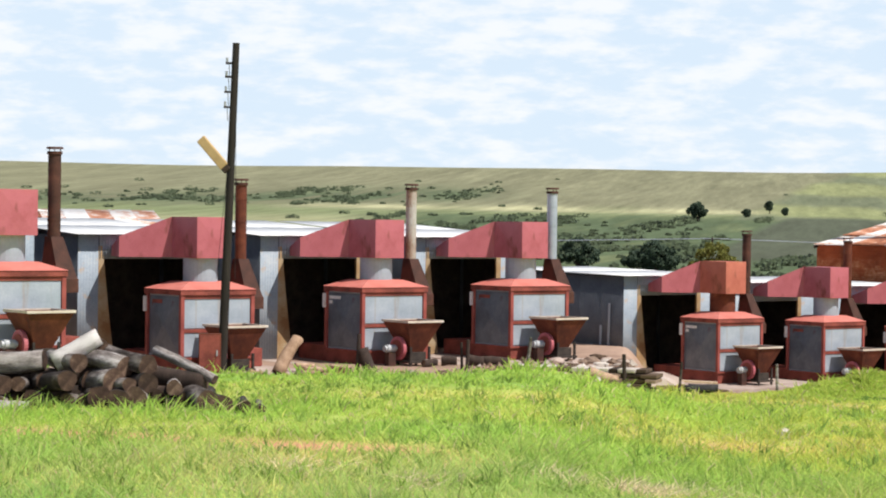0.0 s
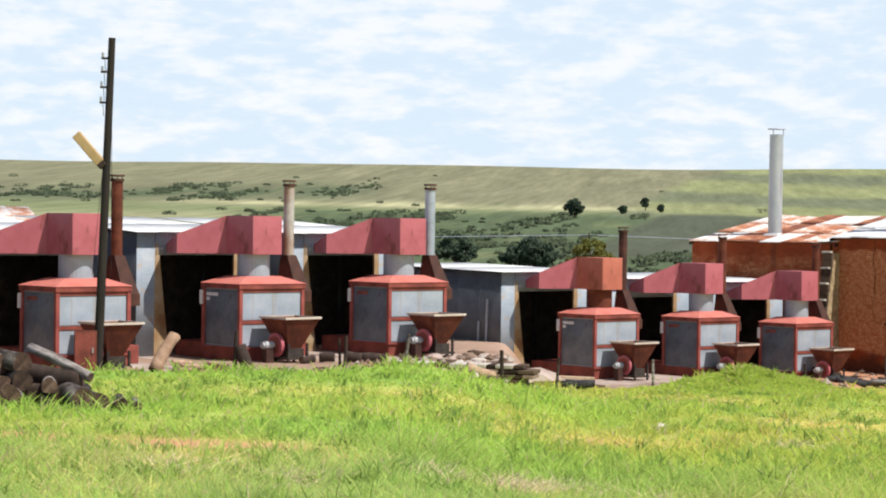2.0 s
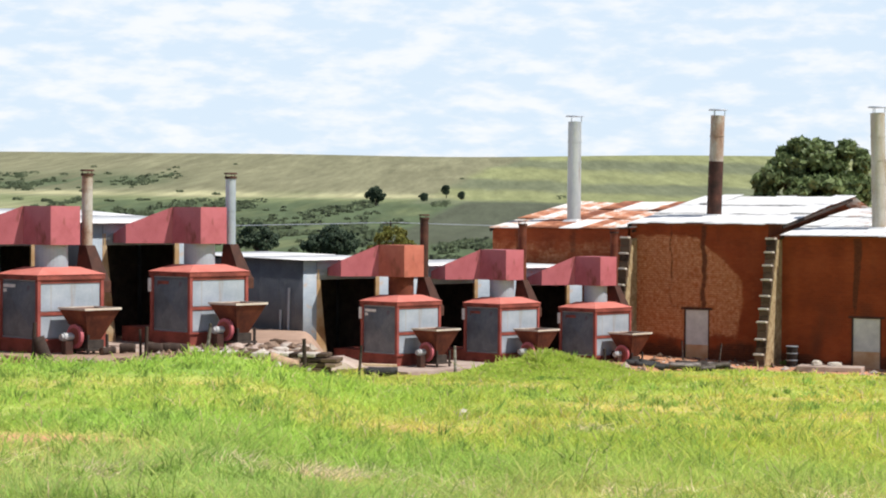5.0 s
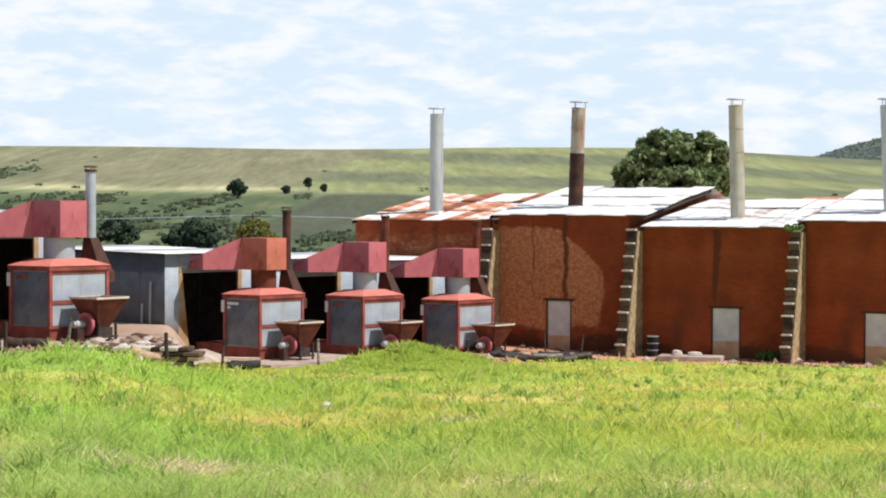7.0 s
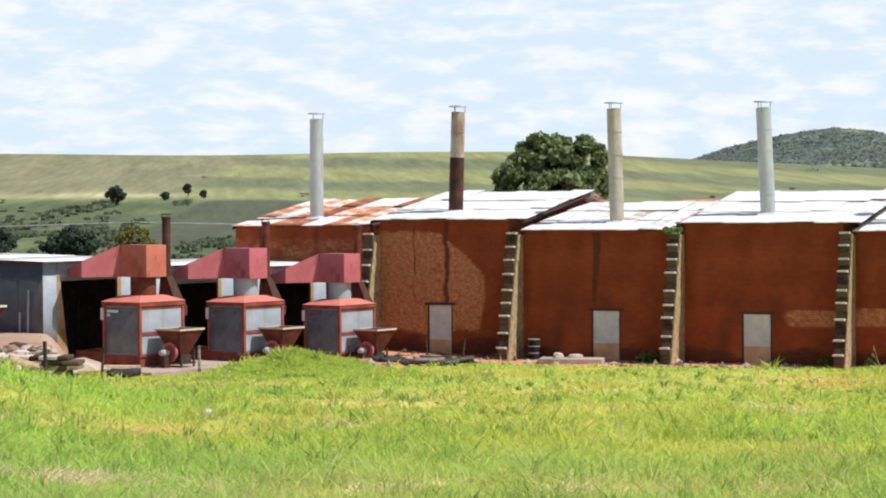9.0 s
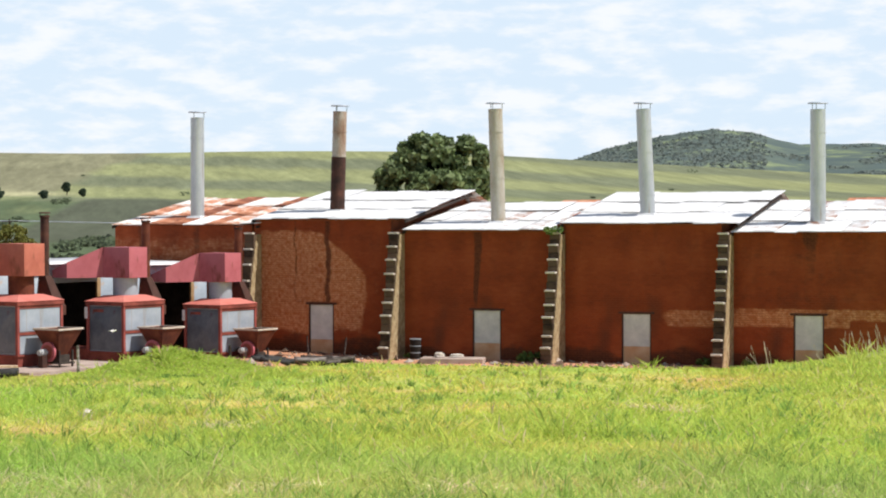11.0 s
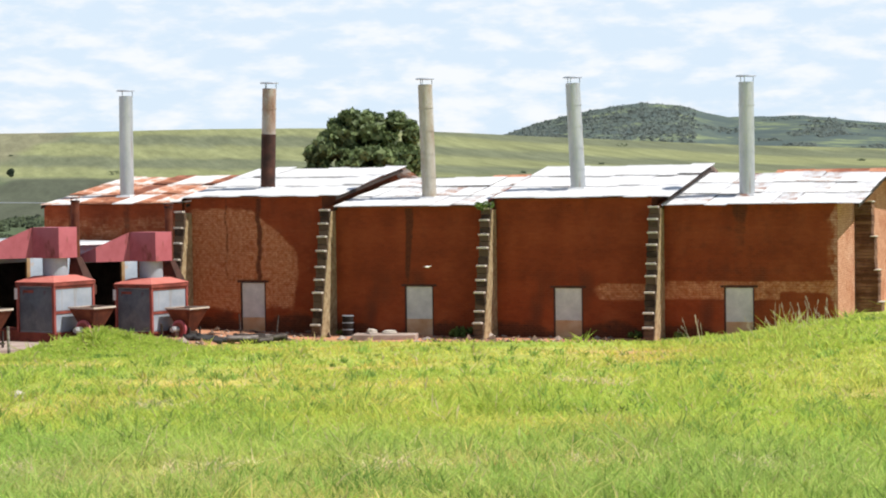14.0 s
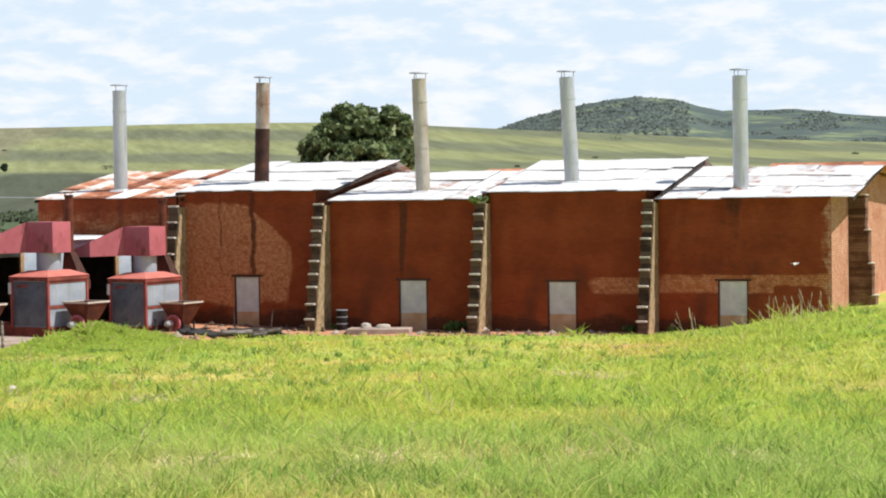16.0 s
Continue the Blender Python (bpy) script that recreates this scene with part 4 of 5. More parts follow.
def band_left(x, z):
    step = 1.42 if x < 4.4 else 1.68
    edge = 6.16 + 0.08 * math.sin(7 * z)
    return 0.78 * within(z, step, 2.10, 0.06) + 0.5 * ramp01(x, 5.8, 6.1) * within(z, 1.3, 4.4, 0.3), max(drip(x, z, 2.95, 3.7, 0.32), 0.5 * drip(x, z, 2.95, 1.4, 0.3), 0.7 * drip(x, z, 0.12, 0.6, 0.14), damp(x, z, 0.6), 0.36 * (1 - ramp01(x, 4.6, 6.0)) * ramp01(z, 2.0, 2.4)), 0.75 * ramp01(x, edge - 0.1, edge + 0.1) * ramp01(z, 0.8, 1.2)


#    from, to, wall, rise, door, chimney (place, back, top, lean), roof overhang left and right
barn(-9.0, -2.95, 5.00, 0.95, (-6.6, -5.5, 1.86), (-6.2, 1.6, 7.62, 0.005), (0.0, 0.35), ROOF_RUST, (FLUE, None), weathered, seed=3)
barn(-2.85, 2.86, 5.22, 1.0, (-0.55, 0.50, 2.02), (-0.09, 1.6, 7.74, 0.035), (0.0, 0.72), ROOF, (RUST_PALE, RUST_DARK), arch, seed=4)
barn(3.0, 9.25, 4.80, 0.92, (6.12, 7.25, 1.90), (6.56, 1.6, 7.70, -0.03), (-0.42, 0.30), ROOF_PATCHED, (FLUE_OLD, None), under_flue, seed=5)
barn(9.4, 15.5, 5.04, 1.05, (11.84, 12.94, 1.86), (12.36, 1.6, 7.58, -0.047), (-0.2, 0.66), ROOF, (FLUE, None), band_right, seed=6)
barn(15.65, 22.0, 4.75, 1.0, (18.05, 19.12, 1.90), (18.57, 1.6, 7.44, -0.002), (-0.25, 0.80), ROOF_PATCHED, (FLUE, None), band_left, end=True, seed=7)
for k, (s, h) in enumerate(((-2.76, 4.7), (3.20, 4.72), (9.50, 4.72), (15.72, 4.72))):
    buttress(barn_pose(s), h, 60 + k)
end_buttress(barn_pose(22.02) @ pose(0, 4.0, 0), 4.75)


# ---- lamp pole ----
def lamp_pole():
    p = empty("lamp_pole", pose(-14.9, 49.8, gz(-14.9, 49.8) - 0.02), "leaning dark wooden pole with insulators and a yellowed street lamp", "pole")
    top = Vector((0.27, 0.06, 8.4 - gz(-14.9, 49.8)))
    part("shaft", rod((0, 0, -0.3), top, 0.12, 0.085, sides=14), TAR, p)
    for k, z in enumerate((0.94, 0.90, 0.855, 0.81)):
        c = top * z
        br = part("bracket", cube(c.x - 0.24, c.x, c.y - 0.03, c.y + 0.03, c.z - 0.025, c.z + 0.025), WOOD_DARK, p)
        part("insulator", rod((c.x - 0.21, c.y, c.z + 0.02), (c.x - 0.21, c.y, c.z + 0.14), 0.03, sides=8), CAST, br)
        part("drop_wire", rod((c.x - 0.16, c.y, c.z), (c.x - 0.14, c.y, c.z - 0.34), 0.008, sides=5), BLACK, br)
    c = top * 0.625
    head = part("lamp_head", cube(-0.12, 0.12, -0.06, 0.06, 0.08, 1.02, bevel=0.03), LAMP_TAN, p, "long yellowed lamp cover tilted upwards", at=pose(c.x - 0.08, c.y - 0.05, c.z, 0, -42, 0))
    part("lamp_socket", cube(-0.10, 0.10, -0.07, 0.07, -0.05, 0.09, bevel=0.02), WOOD_DARK, head)
    for o in (0.12, -0.18):
        part("stay_wire", rod((top.x + o * 0.3, 0, top.z * 0.78), (top.x * 0.4 + o * 1.6, 0.1, top.z * 0.3), 0.006, sides=5), BLACK, p)


lamp_pole()


# ---- growth ----
def leaf_mesh(name, centres, size, mats, spread, per, seed, flat=0.5):
    """Clumps of small leaves: per leaves round each centre (x, y, z, radius)."""
    rng = np.random.RandomState(seed)
    c = np.repeat(np.asarray(centres, float), per, 0)
    n = len(c)
    v = rng.normal(size=(n, 3))
    v /= np.linalg.norm(v, axis=1)[:, None]
    p = c[:, :3] + v * (c[:, 3] * rng.uniform(0.55, 1.0, n) ** 0.5)[:, None] * np.array([1, 1, spread])
    nrm = v + rng.normal(size=(n, 3)) * flat
    nrm /= np.linalg.norm(nrm, axis=1)[:, None]
    t = np.cross(nrm, rng.normal(size=(n, 3)))
    t /= np.linalg.norm(t, axis=1)[:, None]
    b = np.cross(nrm, t)
    s = (size * rng.uniform(0.6, 1.4, n))[:, None]
    q = np.stack([p - t * s, p - b * s * 0.55, p + t * s, p + b * s * 0.55], 1).reshape(-1, 3)
    return quad_mesh(name, q, mats)


def quad_mesh(name, verts, mats, colours=None):
    n = len(verts) // 4
    me = bpy.data.meshes.new(name)
    me.vertices.add(n * 4)
    me.vertices.foreach_set("co", np.asarray(verts, np.float32).ravel())
    me.loops.add(n * 4)
    me.loops.foreach_set("vertex_index", np.arange(n * 4, dtype=np.int32))
    me.polygons.add(n)
    me.polygons.foreach_set("loop_start", np.arange(n, dtype=np.int32) * 4)
    if colours is not None:
        at = me.color_attributes.new("tint", "FLOAT_COLOR", "POINT")
        at.data.foreach_set("color", np.asarray(colours, np.float32).ravel())
    for m in mats:
        me.materials.append(m)
    me.update()
    me.validate()
    return me


def leafage(name, dark, light, through_light=0.3, attribute="", gloss=0.12, lift=0.0):
    """Leaves: each one its own shade, letting some light through."""
    m = bpy.data.materials.new(name)
    m.use_nodes = True
    n, l = m.node_tree.nodes, m.node_tree.links
    b = n["Principled BSDF"]
    b.inputs["Roughness"].default_value, b.inputs["Specular IOR Level"].default_value = 0.6, gloss
    if attribute:
        src = n.new("ShaderNodeVertexColor")
        src.layer_name = attribute
        col = src.outputs["Color"]
    else:
        geo = n.new("ShaderNodeNewGeometry")
        ramp = n.new("ShaderNodeValToRGB")
        ramp.color_ramp.elements[0].color, ramp.color_ramp.elements[1].color = (*dark, 1), (*light, 1)
        l.new(geo.outputs["Random Per Island"], ramp.inputs["Fac"])
        col = ramp.outputs["Color"]
    l.new(col, b.inputs["Base Color"])
    if lift:                                  # rounded blades: their shading leans towards the sky
        own = n.new("ShaderNodeNewGeometry")
        mixv = n.new("ShaderNodeMix")
        mixv.data_type = "VECTOR"
        mixv.inputs["Factor"].default_value = lift
        mixv.inputs[5].default_value = (0, 0, 1)
        l.new(own.outputs["Normal"], mixv.inputs[4])
        norm = n.new("ShaderNodeVectorMath")
        norm.operation = "NORMALIZE"
        l.new(mixv.outputs[1], norm.inputs[0])
        l.new(norm.outputs[0], b.inputs["Normal"])
    tr = n.new("ShaderNodeBsdfTranslucent")
    l.new(col, tr.inputs["Color"])
    mx = n.new("ShaderNodeMixShader")
    mx.inputs["Fac"].default_value = through_light
    l.new(b.outputs["BSDF"], mx.inputs[1])
    l.new(tr.outputs["BSDF"], mx.inputs[2])
    l.new(mx.outputs["Shader"], n["Material Output"].inputs["Surface"])
    return m


LEAF_DARK = leafage("dark_tree_leaf", (0.05, 0.08, 0.026), (0.22, 0.29, 0.115), gloss=0.35)
LEAF_FAR = leafage("far_tree_leaf", (0.04, 0.06, 0.042), (0.07, 0.10, 0.06), 0.15, lift=0.3)
LEAF_SCRUB = leafage("scrub_leaf", (0.10, 0.132, 0.078), (0.125, 0.158, 0.09), 0.35, lift=0.95)
LEAF_HILL = leafage("hazy_wood_leaf", (0.14, 0.175, 0.168), (0.175, 0.21, 0.185), 0.25, lift=0.9)
LEAF_YELLOW = leafage("yellow_green_leaf", (0.12, 0.13, 0.03), (0.22, 0.22, 0.06))


def tree(x, y, high, wide, lobes, leaf, mat, label, per=70, seed=1, trunk_share=0.3, flat=0.7, density=26):
    """A tapered trunk with limbs and a crown of clumps round the lobes (x, y, z, radius in shares of width and height)."""
    rng = random.Random(seed)
    z0 = gz(x, y)
    t = empty("tree", pose(x, y, z0), label, "tree")
    bm = bmesh.new()
    tube(bm, (0, 0, -0.3), (0.05 * wide, 0, high * trunk_share), 0.05 * wide, 0.036 * wide, sides=9)
    ends = []
    for lx, ly, lz, lr in lobes:
        c = Vector((lx * wide, ly * wide, lz * high))
        tube(bm, (0.05 * wide, 0, high * trunk_share * 0.9), c, 0.026 * wide, 0.008 * wide, sides=7)
        for k in range(int(density * (lr / 0.3) ** 2) + 6):
            v = Vector((rng.gauss(0, 1), rng.gauss(0, 1), rng.gauss(0, 1) * 0.9 + 0.15)).normalized()
            ends.append((*(c + Vector((v.x * lr * wide, v.y * lr * wide, v.z * lr * wide * 0.78))), lr * wide * rng.uniform(0.20, 0.38)))
    part("trunk", bm, WOOD_DARK, t)
    part("crown", leaf_mesh("crown", ends, leaf, [mat], 0.8, per, seed, flat), None, t, "dense uneven leaf crown")
    return t


def polar(az, d):
    return d * math.sin(radians(az)), d * math.cos(radians(az))


# the broad tree behind the brick barns, and the far trees of the slope
tree(*polar(8.1, 138), 12.6, 7.0, [(-0.24, 0.1, 0.72, 0.22), (-0.02, 0.15, 0.80, 0.25), (0.27, 0.1, 0.79, 0.25), (0.38, 0.0, 0.66, 0.19), (0.05, -0.3, 0.60, 0.26), (0.22, -0.25, 0.56, 0.2), (-0.36, 0.0, 0.58, 0.16), (-0.16, -0.28, 0.56, 0.2)], 0.27, LEAF_DARK, "broad dark-green mango tree behind the brick barns", 60, 5, density=70)
CROWN = [(0, 0, 0.66, 0.3), (-0.26, 0.1, 0.5, 0.26), (0.26, 0, 0.48, 0.26), (0.05, 0.1, 0.4, 0.3)]
for k, (az, d, h, w, lab) in enumerate(((-6.95, 372, 6.6, 7.0, "dark bushy tree on the valley floor"), (-4.85, 368, 6.2, 7.6, "dark bushy tree on the valley floor"), (-5.35, 374, 4.4, 4.8, "low dark tree on the valley floor"), (-3.72, 869, 9.0, 8.0, "lone dark tree on the far slope"), (-1.78, 1023, 7.6, 4.6, "slender dark tree on the far slope"), (-2.38, 951, 3.9, 4.6, "small dark tree on the far slope"), (-1.35, 985, 4.4, 3.6, "small dark tree on the far slope"), (-10.5, 640, 3.6, 3.6, "small dark tree on the far slope"))):
    tree(*polar(az, d), h, w, CROWN if k < 4 else CROWN[:2] + [(0, 0, 0.35, 0.3)], 0.30 if k < 3 else 0.4, LEAF_FAR, lab, 40, 20 + k, 0.22)
tree(*polar(-3.25, 118), 5.7, 2.6, [(0, 0, 0.8, 0.3), (-0.25, 0, 0.66, 0.25), (0.28, 0, 0.68, 0.25)], 0.12, LEAF_YELLOW, "yellow-green young tree behind the sheds", 40, 41)


def build_scrub():
    """Bushes of the valley and the far slope, in belts."""
    rng = np.random.RandomState(8)
    n = 60000
    az, f = rng.uniform(-24.5, 24.5, n), rng.rand(n)
    d = 335 + 1270 * f
    x, y = d * np.sin(np.radians(az)), d * np.cos(np.radians(az))
    mix = 0.65 * wobble(x, y * 0.07, 9, 21) + 0.55 * wobble(x, y * 0.06, 3.5, 22)
    line = 0.66 + 0.010 * np.clip(az + 16, -8, 9)
    dense = 0.9 * np.exp(-((f - line) / 0.07) ** 2) * (az < -9)
    dense = np.maximum(dense, 0.5 * (f < 0.46) * (az > -13) * (az < -2.2 - 6 * (0.36 - f)))
    dense = np.maximum(dense, np.where(f < 0.10, 0.5, 0.004 * (f < 0.95)))
    keep = rng.rand(n) < dense * np.clip(0.10 + 0.9 * mix, 0.015, 0.8)
    x, y, f = x[keep][:2600], y[keep][:2600], f[keep][:2600]
    r = 0.9 + 2.6 * rng.rand(len(x)) ** 2
    r = r * (0.8 + 0.7 * f)
    cs = np.stack([x, y, ground_height(x, y) + r * 0.2, r], 1)
    tagged(new("scrub", leaf_mesh("scrub", cs, 0.6, [LEAF_SCRUB], 0.34, 56, 9)), "dull green bushes and hedges scattered over the slope", "bushes", kind="stuff")
    cs = []
    while len(cs) < 2600:
        az, k = rng.uniform(11.6, 25), 0.25 + 0.75 * rng.rand()
        d = 2300 + 700 * k
        p = float(np.interp(az, [11, 12.0, 13.0, 13.85, 14.6, 15.75, 16.9, 17.5, 18.1, 19.2, 20.1, 21.2, 22.4, 26], [1.1, 1.36, 1.68, 1.90, 2.02, 2.17, 2.06, 1.88, 1.73, 1.72, 1.78, 1.62, 1.50, 1.35]))
        x, y = polar(az, d)
        if az > 17.2 and wobble(x, y, 60, 44) < 0.25:
            continue
        e = 0.5 + (p - 0.5) * k ** 0.8
        r = 1.7 + 3.4 * rng.rand() ** 2.5
        cs.append((x, y, EYE + d * math.tan(radians(e)) - r * 0.15, r))
    tagged(new("hill_wood", leaf_mesh("hill_wood", cs, 1.9, [LEAF_HILL], 0.7, 14, 10)), "woodland covering the distant hill, tinted bluish for haze", "woods", kind="stuff")


build_scrub()


def build_grass():
    """Single blades, thickest where the camera sees them nearest."""
    rng = np.random.RandomState(14)
    n = 300000
    az = rng.uniform(-24.5, 24.5, n)
    d = 1 / rng.uniform(1 / 80.0, 1 / 18.0, n)
    az[-60000:-30000], d[-60000:-30000] = rng.uniform(15.5, 24.5, 30000), rng.uniform(45, 72, 30000)      # the bank
    az[-30000:], d[-30000:] = 1.15 + rng.normal(size=30000) * 2.2, 64.3 + rng.normal(size=30000) * 2.0     # the mound
    # gather part of the blades in tufts
    x, y = d * np.sin(np.radians(az)), d * np.cos(np.radians(az))
    k = 16000
    pick = rng.randint(0, k, n)
    tuft = (rng.rand(n) < 0.55) & (np.arange(n) < n - 60000)
    spread = rng.normal(size=(n, 2)) * (0.05 + 0.10 * rng.rand(k)[pick])[:, None]
    x, y = np.where(tuft, x[:k][pick] + spread[:, 0], x), np.where(tuft, y[:k][pick] + spread[:, 1], y)
    d, az = np.hypot(x, y), np.degrees(np.arctan2(x, y))
    col, bare, dryness = land_cover(x, y)
    keep = rng.rand(n) > bare * 1.02
    keep &= d < 71.0 / np.cos(np.radians(az - 30.4)) - 0.3 + 60 * (az < 3)
    x, y, d, az, pick, tuft, dryness = (v[keep] for v in (x, y, d, az, pick, tuft, dryness))
    n = len(x)
    z = ground_height(x, y) - 0.02
    big = rng.rand(k)
    h = rng.uniform(0.05, 0.14, n) + np.where(tuft, 0.24 * big[pick] ** 3, 0)
    lushness = wobble(x, y, 3.4, 51)
    clump = np.clip(wobble(x, y, 0.8, 53) - 0.15, 0, 1.2)
    h = 0.8 * h * (1.0 + 0.5 * lushness + 1.1 * clump) * (1.15 - 0.6 * dryness)
    mound = np.exp(-((x - 1.3) / 2.4) ** 2 - ((y - 64.5) / 2.0) ** 2)
    h = h * (1 + 0.7 * mound * (0.4 + np.clip(wobble(x, y, 0.7, 57), 0, 1.5)) + 0.35 * smooth01(az, 16, 21) * smooth01(d, 30, 55))
    w = np.maximum(0.006, 0.00034 * d) * rng.uniform(0.7, 1.5, n)
    turn = rng.uniform(0, 6.283, n)
    lean = rng.normal(size=(n, 2)) * (h * 0.8)[:, None]
    side = np.stack([np.cos(turn) * w, np.sin(turn) * w, 0 * w], 1)
    foot = np.stack([x, y, z], 1)
    tip = foot + np.stack([lean[:, 0], lean[:, 1], h], 1)
    mid = foot + np.stack([lean[:, 0] * 0.35, lean[:, 1] * 0.35, h * 0.55], 1)
    quads = np.stack([foot - side * 0.7, mid - side, tip, mid + side], 1).reshape(-1, 3)
    g = np.clip(0.15 + 0.95 * dryness + 0.22 * rng.normal(size=n), 0, 1)
    fresh = np.array([0.40, 0.50, 0.09])
    yellow = np.array([0.66, 0.54, 0.145])
    straw = np.array([0.66, 0.55, 0.32])
    tint = fresh + (yellow - fresh) * (g ** 1.4)[:, None]
    tint[:, 0] *= 0.84 + 0.16 * smooth01(az, -12, 8)
    tint = tint * (rng.uniform(0.92, 1.46, n) - 0.16 * clump)[:, None]
    near = 1 - smooth01(d, 20, 31)
    tint[:, 0] *= 1 - 0.05 * near
    tint[:, 2] *= 1 + 0.4 * near
    dead = rng.rand(n) < 0.04 + 0.12 * (g > 0.75)
    tint[dead] = straw * rng.uniform(0.7, 1.2, dead.sum())[:, None]
    weed = (wobble(x, y, 1.1, 55) > 0.75) & (rng.rand(n) < 0.7)
    tint[weed] = np.array([0.22, 0.35, 0.08]) * rng.uniform(0.7, 1.3, weed.sum())[:, None]
    tint = np.repeat(np.concatenate([tint, np.ones((n, 1))], 1), 4, 0)
    m = leafage("meadow_blade", (0, 0, 0), (0, 0, 0), 0.62, "tint", 0.1, 0.35)
    tagged(new("grass", quad_mesh("grass", quads, [m], tint)), "bright green meadow grass with dry yellow patches", "grass", kind="stuff")
    # darker leafy tussocks, and flattened tufts of bleached straw
    rng = np.random.RandomState(23)
    k, per = 5200, 14
    az = rng.uniform(-23, 24, k)
    d = 1 / rng.uniform(1 / 62.0, 1 / 18.0, k) 
    tx, ty = d * np.sin(np.radians(az)), d * np.cos(np.radians(az))
    good = (wobble(tx, ty, 2.2, 61) > -0.25) & (land_cover(tx, ty)[1] < 0.3)
    tx, ty, size = tx[good], ty[good], 0.07 + 0.30 * rng.rand(good.sum()) ** 3
    sx, sy = [], []
    for pa, pd, count in ((-5.2, 22.8, 26), (-3.9, 23.4, 12), (-7.3, 22.4, 10), (-15.0, 22.6, 14), (-1.2, 21.6, 12), (3.6, 22.0, 12), (9.0, 21.6, 14), (14.5, 22.5, 10), (19.0, 22.0, 10), (2.4, 34.6, 10), (14.2, 40.4, 14), (-11.0, 21.0, 12)):
        a, r = pa + 0.55 * rng.normal(size=count), pd + 0.45 * rng.normal(size=count)
        sx += list(r * np.sin(np.radians(a)))
        sy += list(r * np.cos(np.radians(a)))
    for name, cx, cy, hs, colour, flop, label in (("tussocks", tx, ty, size, (0.31, 0.44, 0.10), 0.45, "darker green leafy tussocks standing in the meadow"), ("straw_tufts", np.array(sx), np.array(sy), np.full(len(sx), 0.26), (0.74, 0.65, 0.42), 1.2, "flattened tufts of bleached dry straw")):
        n = len(cx) * per
        h = np.repeat(hs, per) * rng.uniform(0.5, 1.25, n)
        foot = np.stack([np.repeat(cx, per), np.repeat(cy, per)], 1) + rng.normal(size=(n, 2)) * (0.25 * h)[:, None]
        z = ground_height(foot[:, 0], foot[:, 1]) - 0.02
        foot = np.concatenate([foot, z[:, None]], 1)
        lean = rng.normal(size=(n, 2)) * (h * flop)[:, None]
        turn = rng.uniform(0, 6.283, n)
        w = np.maximum(0.008, 0.00036 * np.hypot(foot[:, 0], foot[:, 1])) * rng.uniform(0.7, 1.4, n)
        side = np.stack([np.cos(turn) * w, np.sin(turn) * w, 0 * w], 1)
        tip = foot + np.stack([lean[:, 0], lean[:, 1], h / (1 + 0.5 * flop)], 1)
        mid = foot + np.stack([lean[:, 0] * 0.35, lean[:, 1] * 0.35, h * 0.6 / (1 + 0.5 * flop)], 1)
        quads = np.stack([foot - side * 0.7, mid - side, tip, mid + side], 1).reshape(-1, 3)
        shade = np.repeat(rng.uniform(0.7, 1.3, len(cx)), per) * rng.uniform(0.75, 1.3, n)
        tint = np.repeat(np.concatenate([np.array(colour) * shade[:, None], np.ones((n, 1))], 1), 4, 0)
        tagged(new(name, quad_mesh(name, quads, [m], tint)), label, "grass", kind="stuff")
    # tall seeding stalks on the bank
    rng = random.Random(5)
    V, T = [], []
    for k in range(44):
        az, d = rng.choice([19.0, 19.5, 19.9, 20.2, 20.6, 17.2]) + rng.gauss(0, 0.2), rng.uniform(60, 66)
        px, py = polar(az, d)
        b, hh = Vector((px, py, gz(px, py) - 0.03)), rng.uniform(0.35, 1.05)
        tp = b + Vector((rng.gauss(-0.12, 0.2), rng.gauss(0, 0.15), hh))
        s = Vector((0.006, -0.002, 0))
        V += [b - s, b + s, tp + s * 0.8, tp - s * 0.8]
        hd = tp - (tp - b).normalized() * 0.22
        V += [hd - s, tp + Vector((0, 0, -0.08)) - s * 1.4, tp, tp + Vector((0, 0, -0.08)) + s * 1.4]
        c = rng.uniform(0.7, 1.2)
        T += [(0.70 * c, 0.60 * c, 0.42 * c, 1)] * 8
    tagged(new("seed_stalks", quad_mesh("seed_stalks", np.array([tuple(v) for v in V]), [m], T)), "tall dry seeding grass stalks on the bank", "grass", kind="stuff")


build_grass()


# ---- timber ----
def log_mesh(name, length, r, mats, seed, taper=0.9):
    """A rough round log along local x, from 0 to length, with sawn ends."""
    rng = random.Random(seed)
    sides, rings = 14, 7
    V, F, M = [], [], []
    ph = [rng.uniform(0, 6.28) for _ in range(4)]
    for i in range(rings):
        f = i / (rings - 1)
        rr = r * (1 + (taper - 1) * f) * rng.uniform(0.95, 1.05)
        oy, oz = 0.05 * r * math.sin(3 * f + ph[0]) * 3, 0.05 * r * math.sin(4 * f + ph[1]) * 3
        for k in range(sides):
            a = 6.2832 * k / sides
            q = rr * (1 + 0.06 * math.sin(3 * a + ph[2] + f) + 0.04 * math.sin(5 * a + ph[3] - 2 * f))
            V.append((f * length, oy + q * math.cos(a), oz + q * math.sin(a)))
    for i in range(rings - 1):
        for k in range(sides):
            j = (k + 1) % sides
            F.append((i * sides + k, (i + 1) * sides + k, (i + 1) * sides + j, i * sides + j))
            M.append(0)
    F += [tuple(range(sides)), tuple(reversed(range((rings - 1) * sides, rings * sides)))]
    M += [1, 1]
    me = mesh_of(name, V, F, mats, M)
    me.polygons.foreach_set("use_smooth", [k == 0 for k in M])
    return me


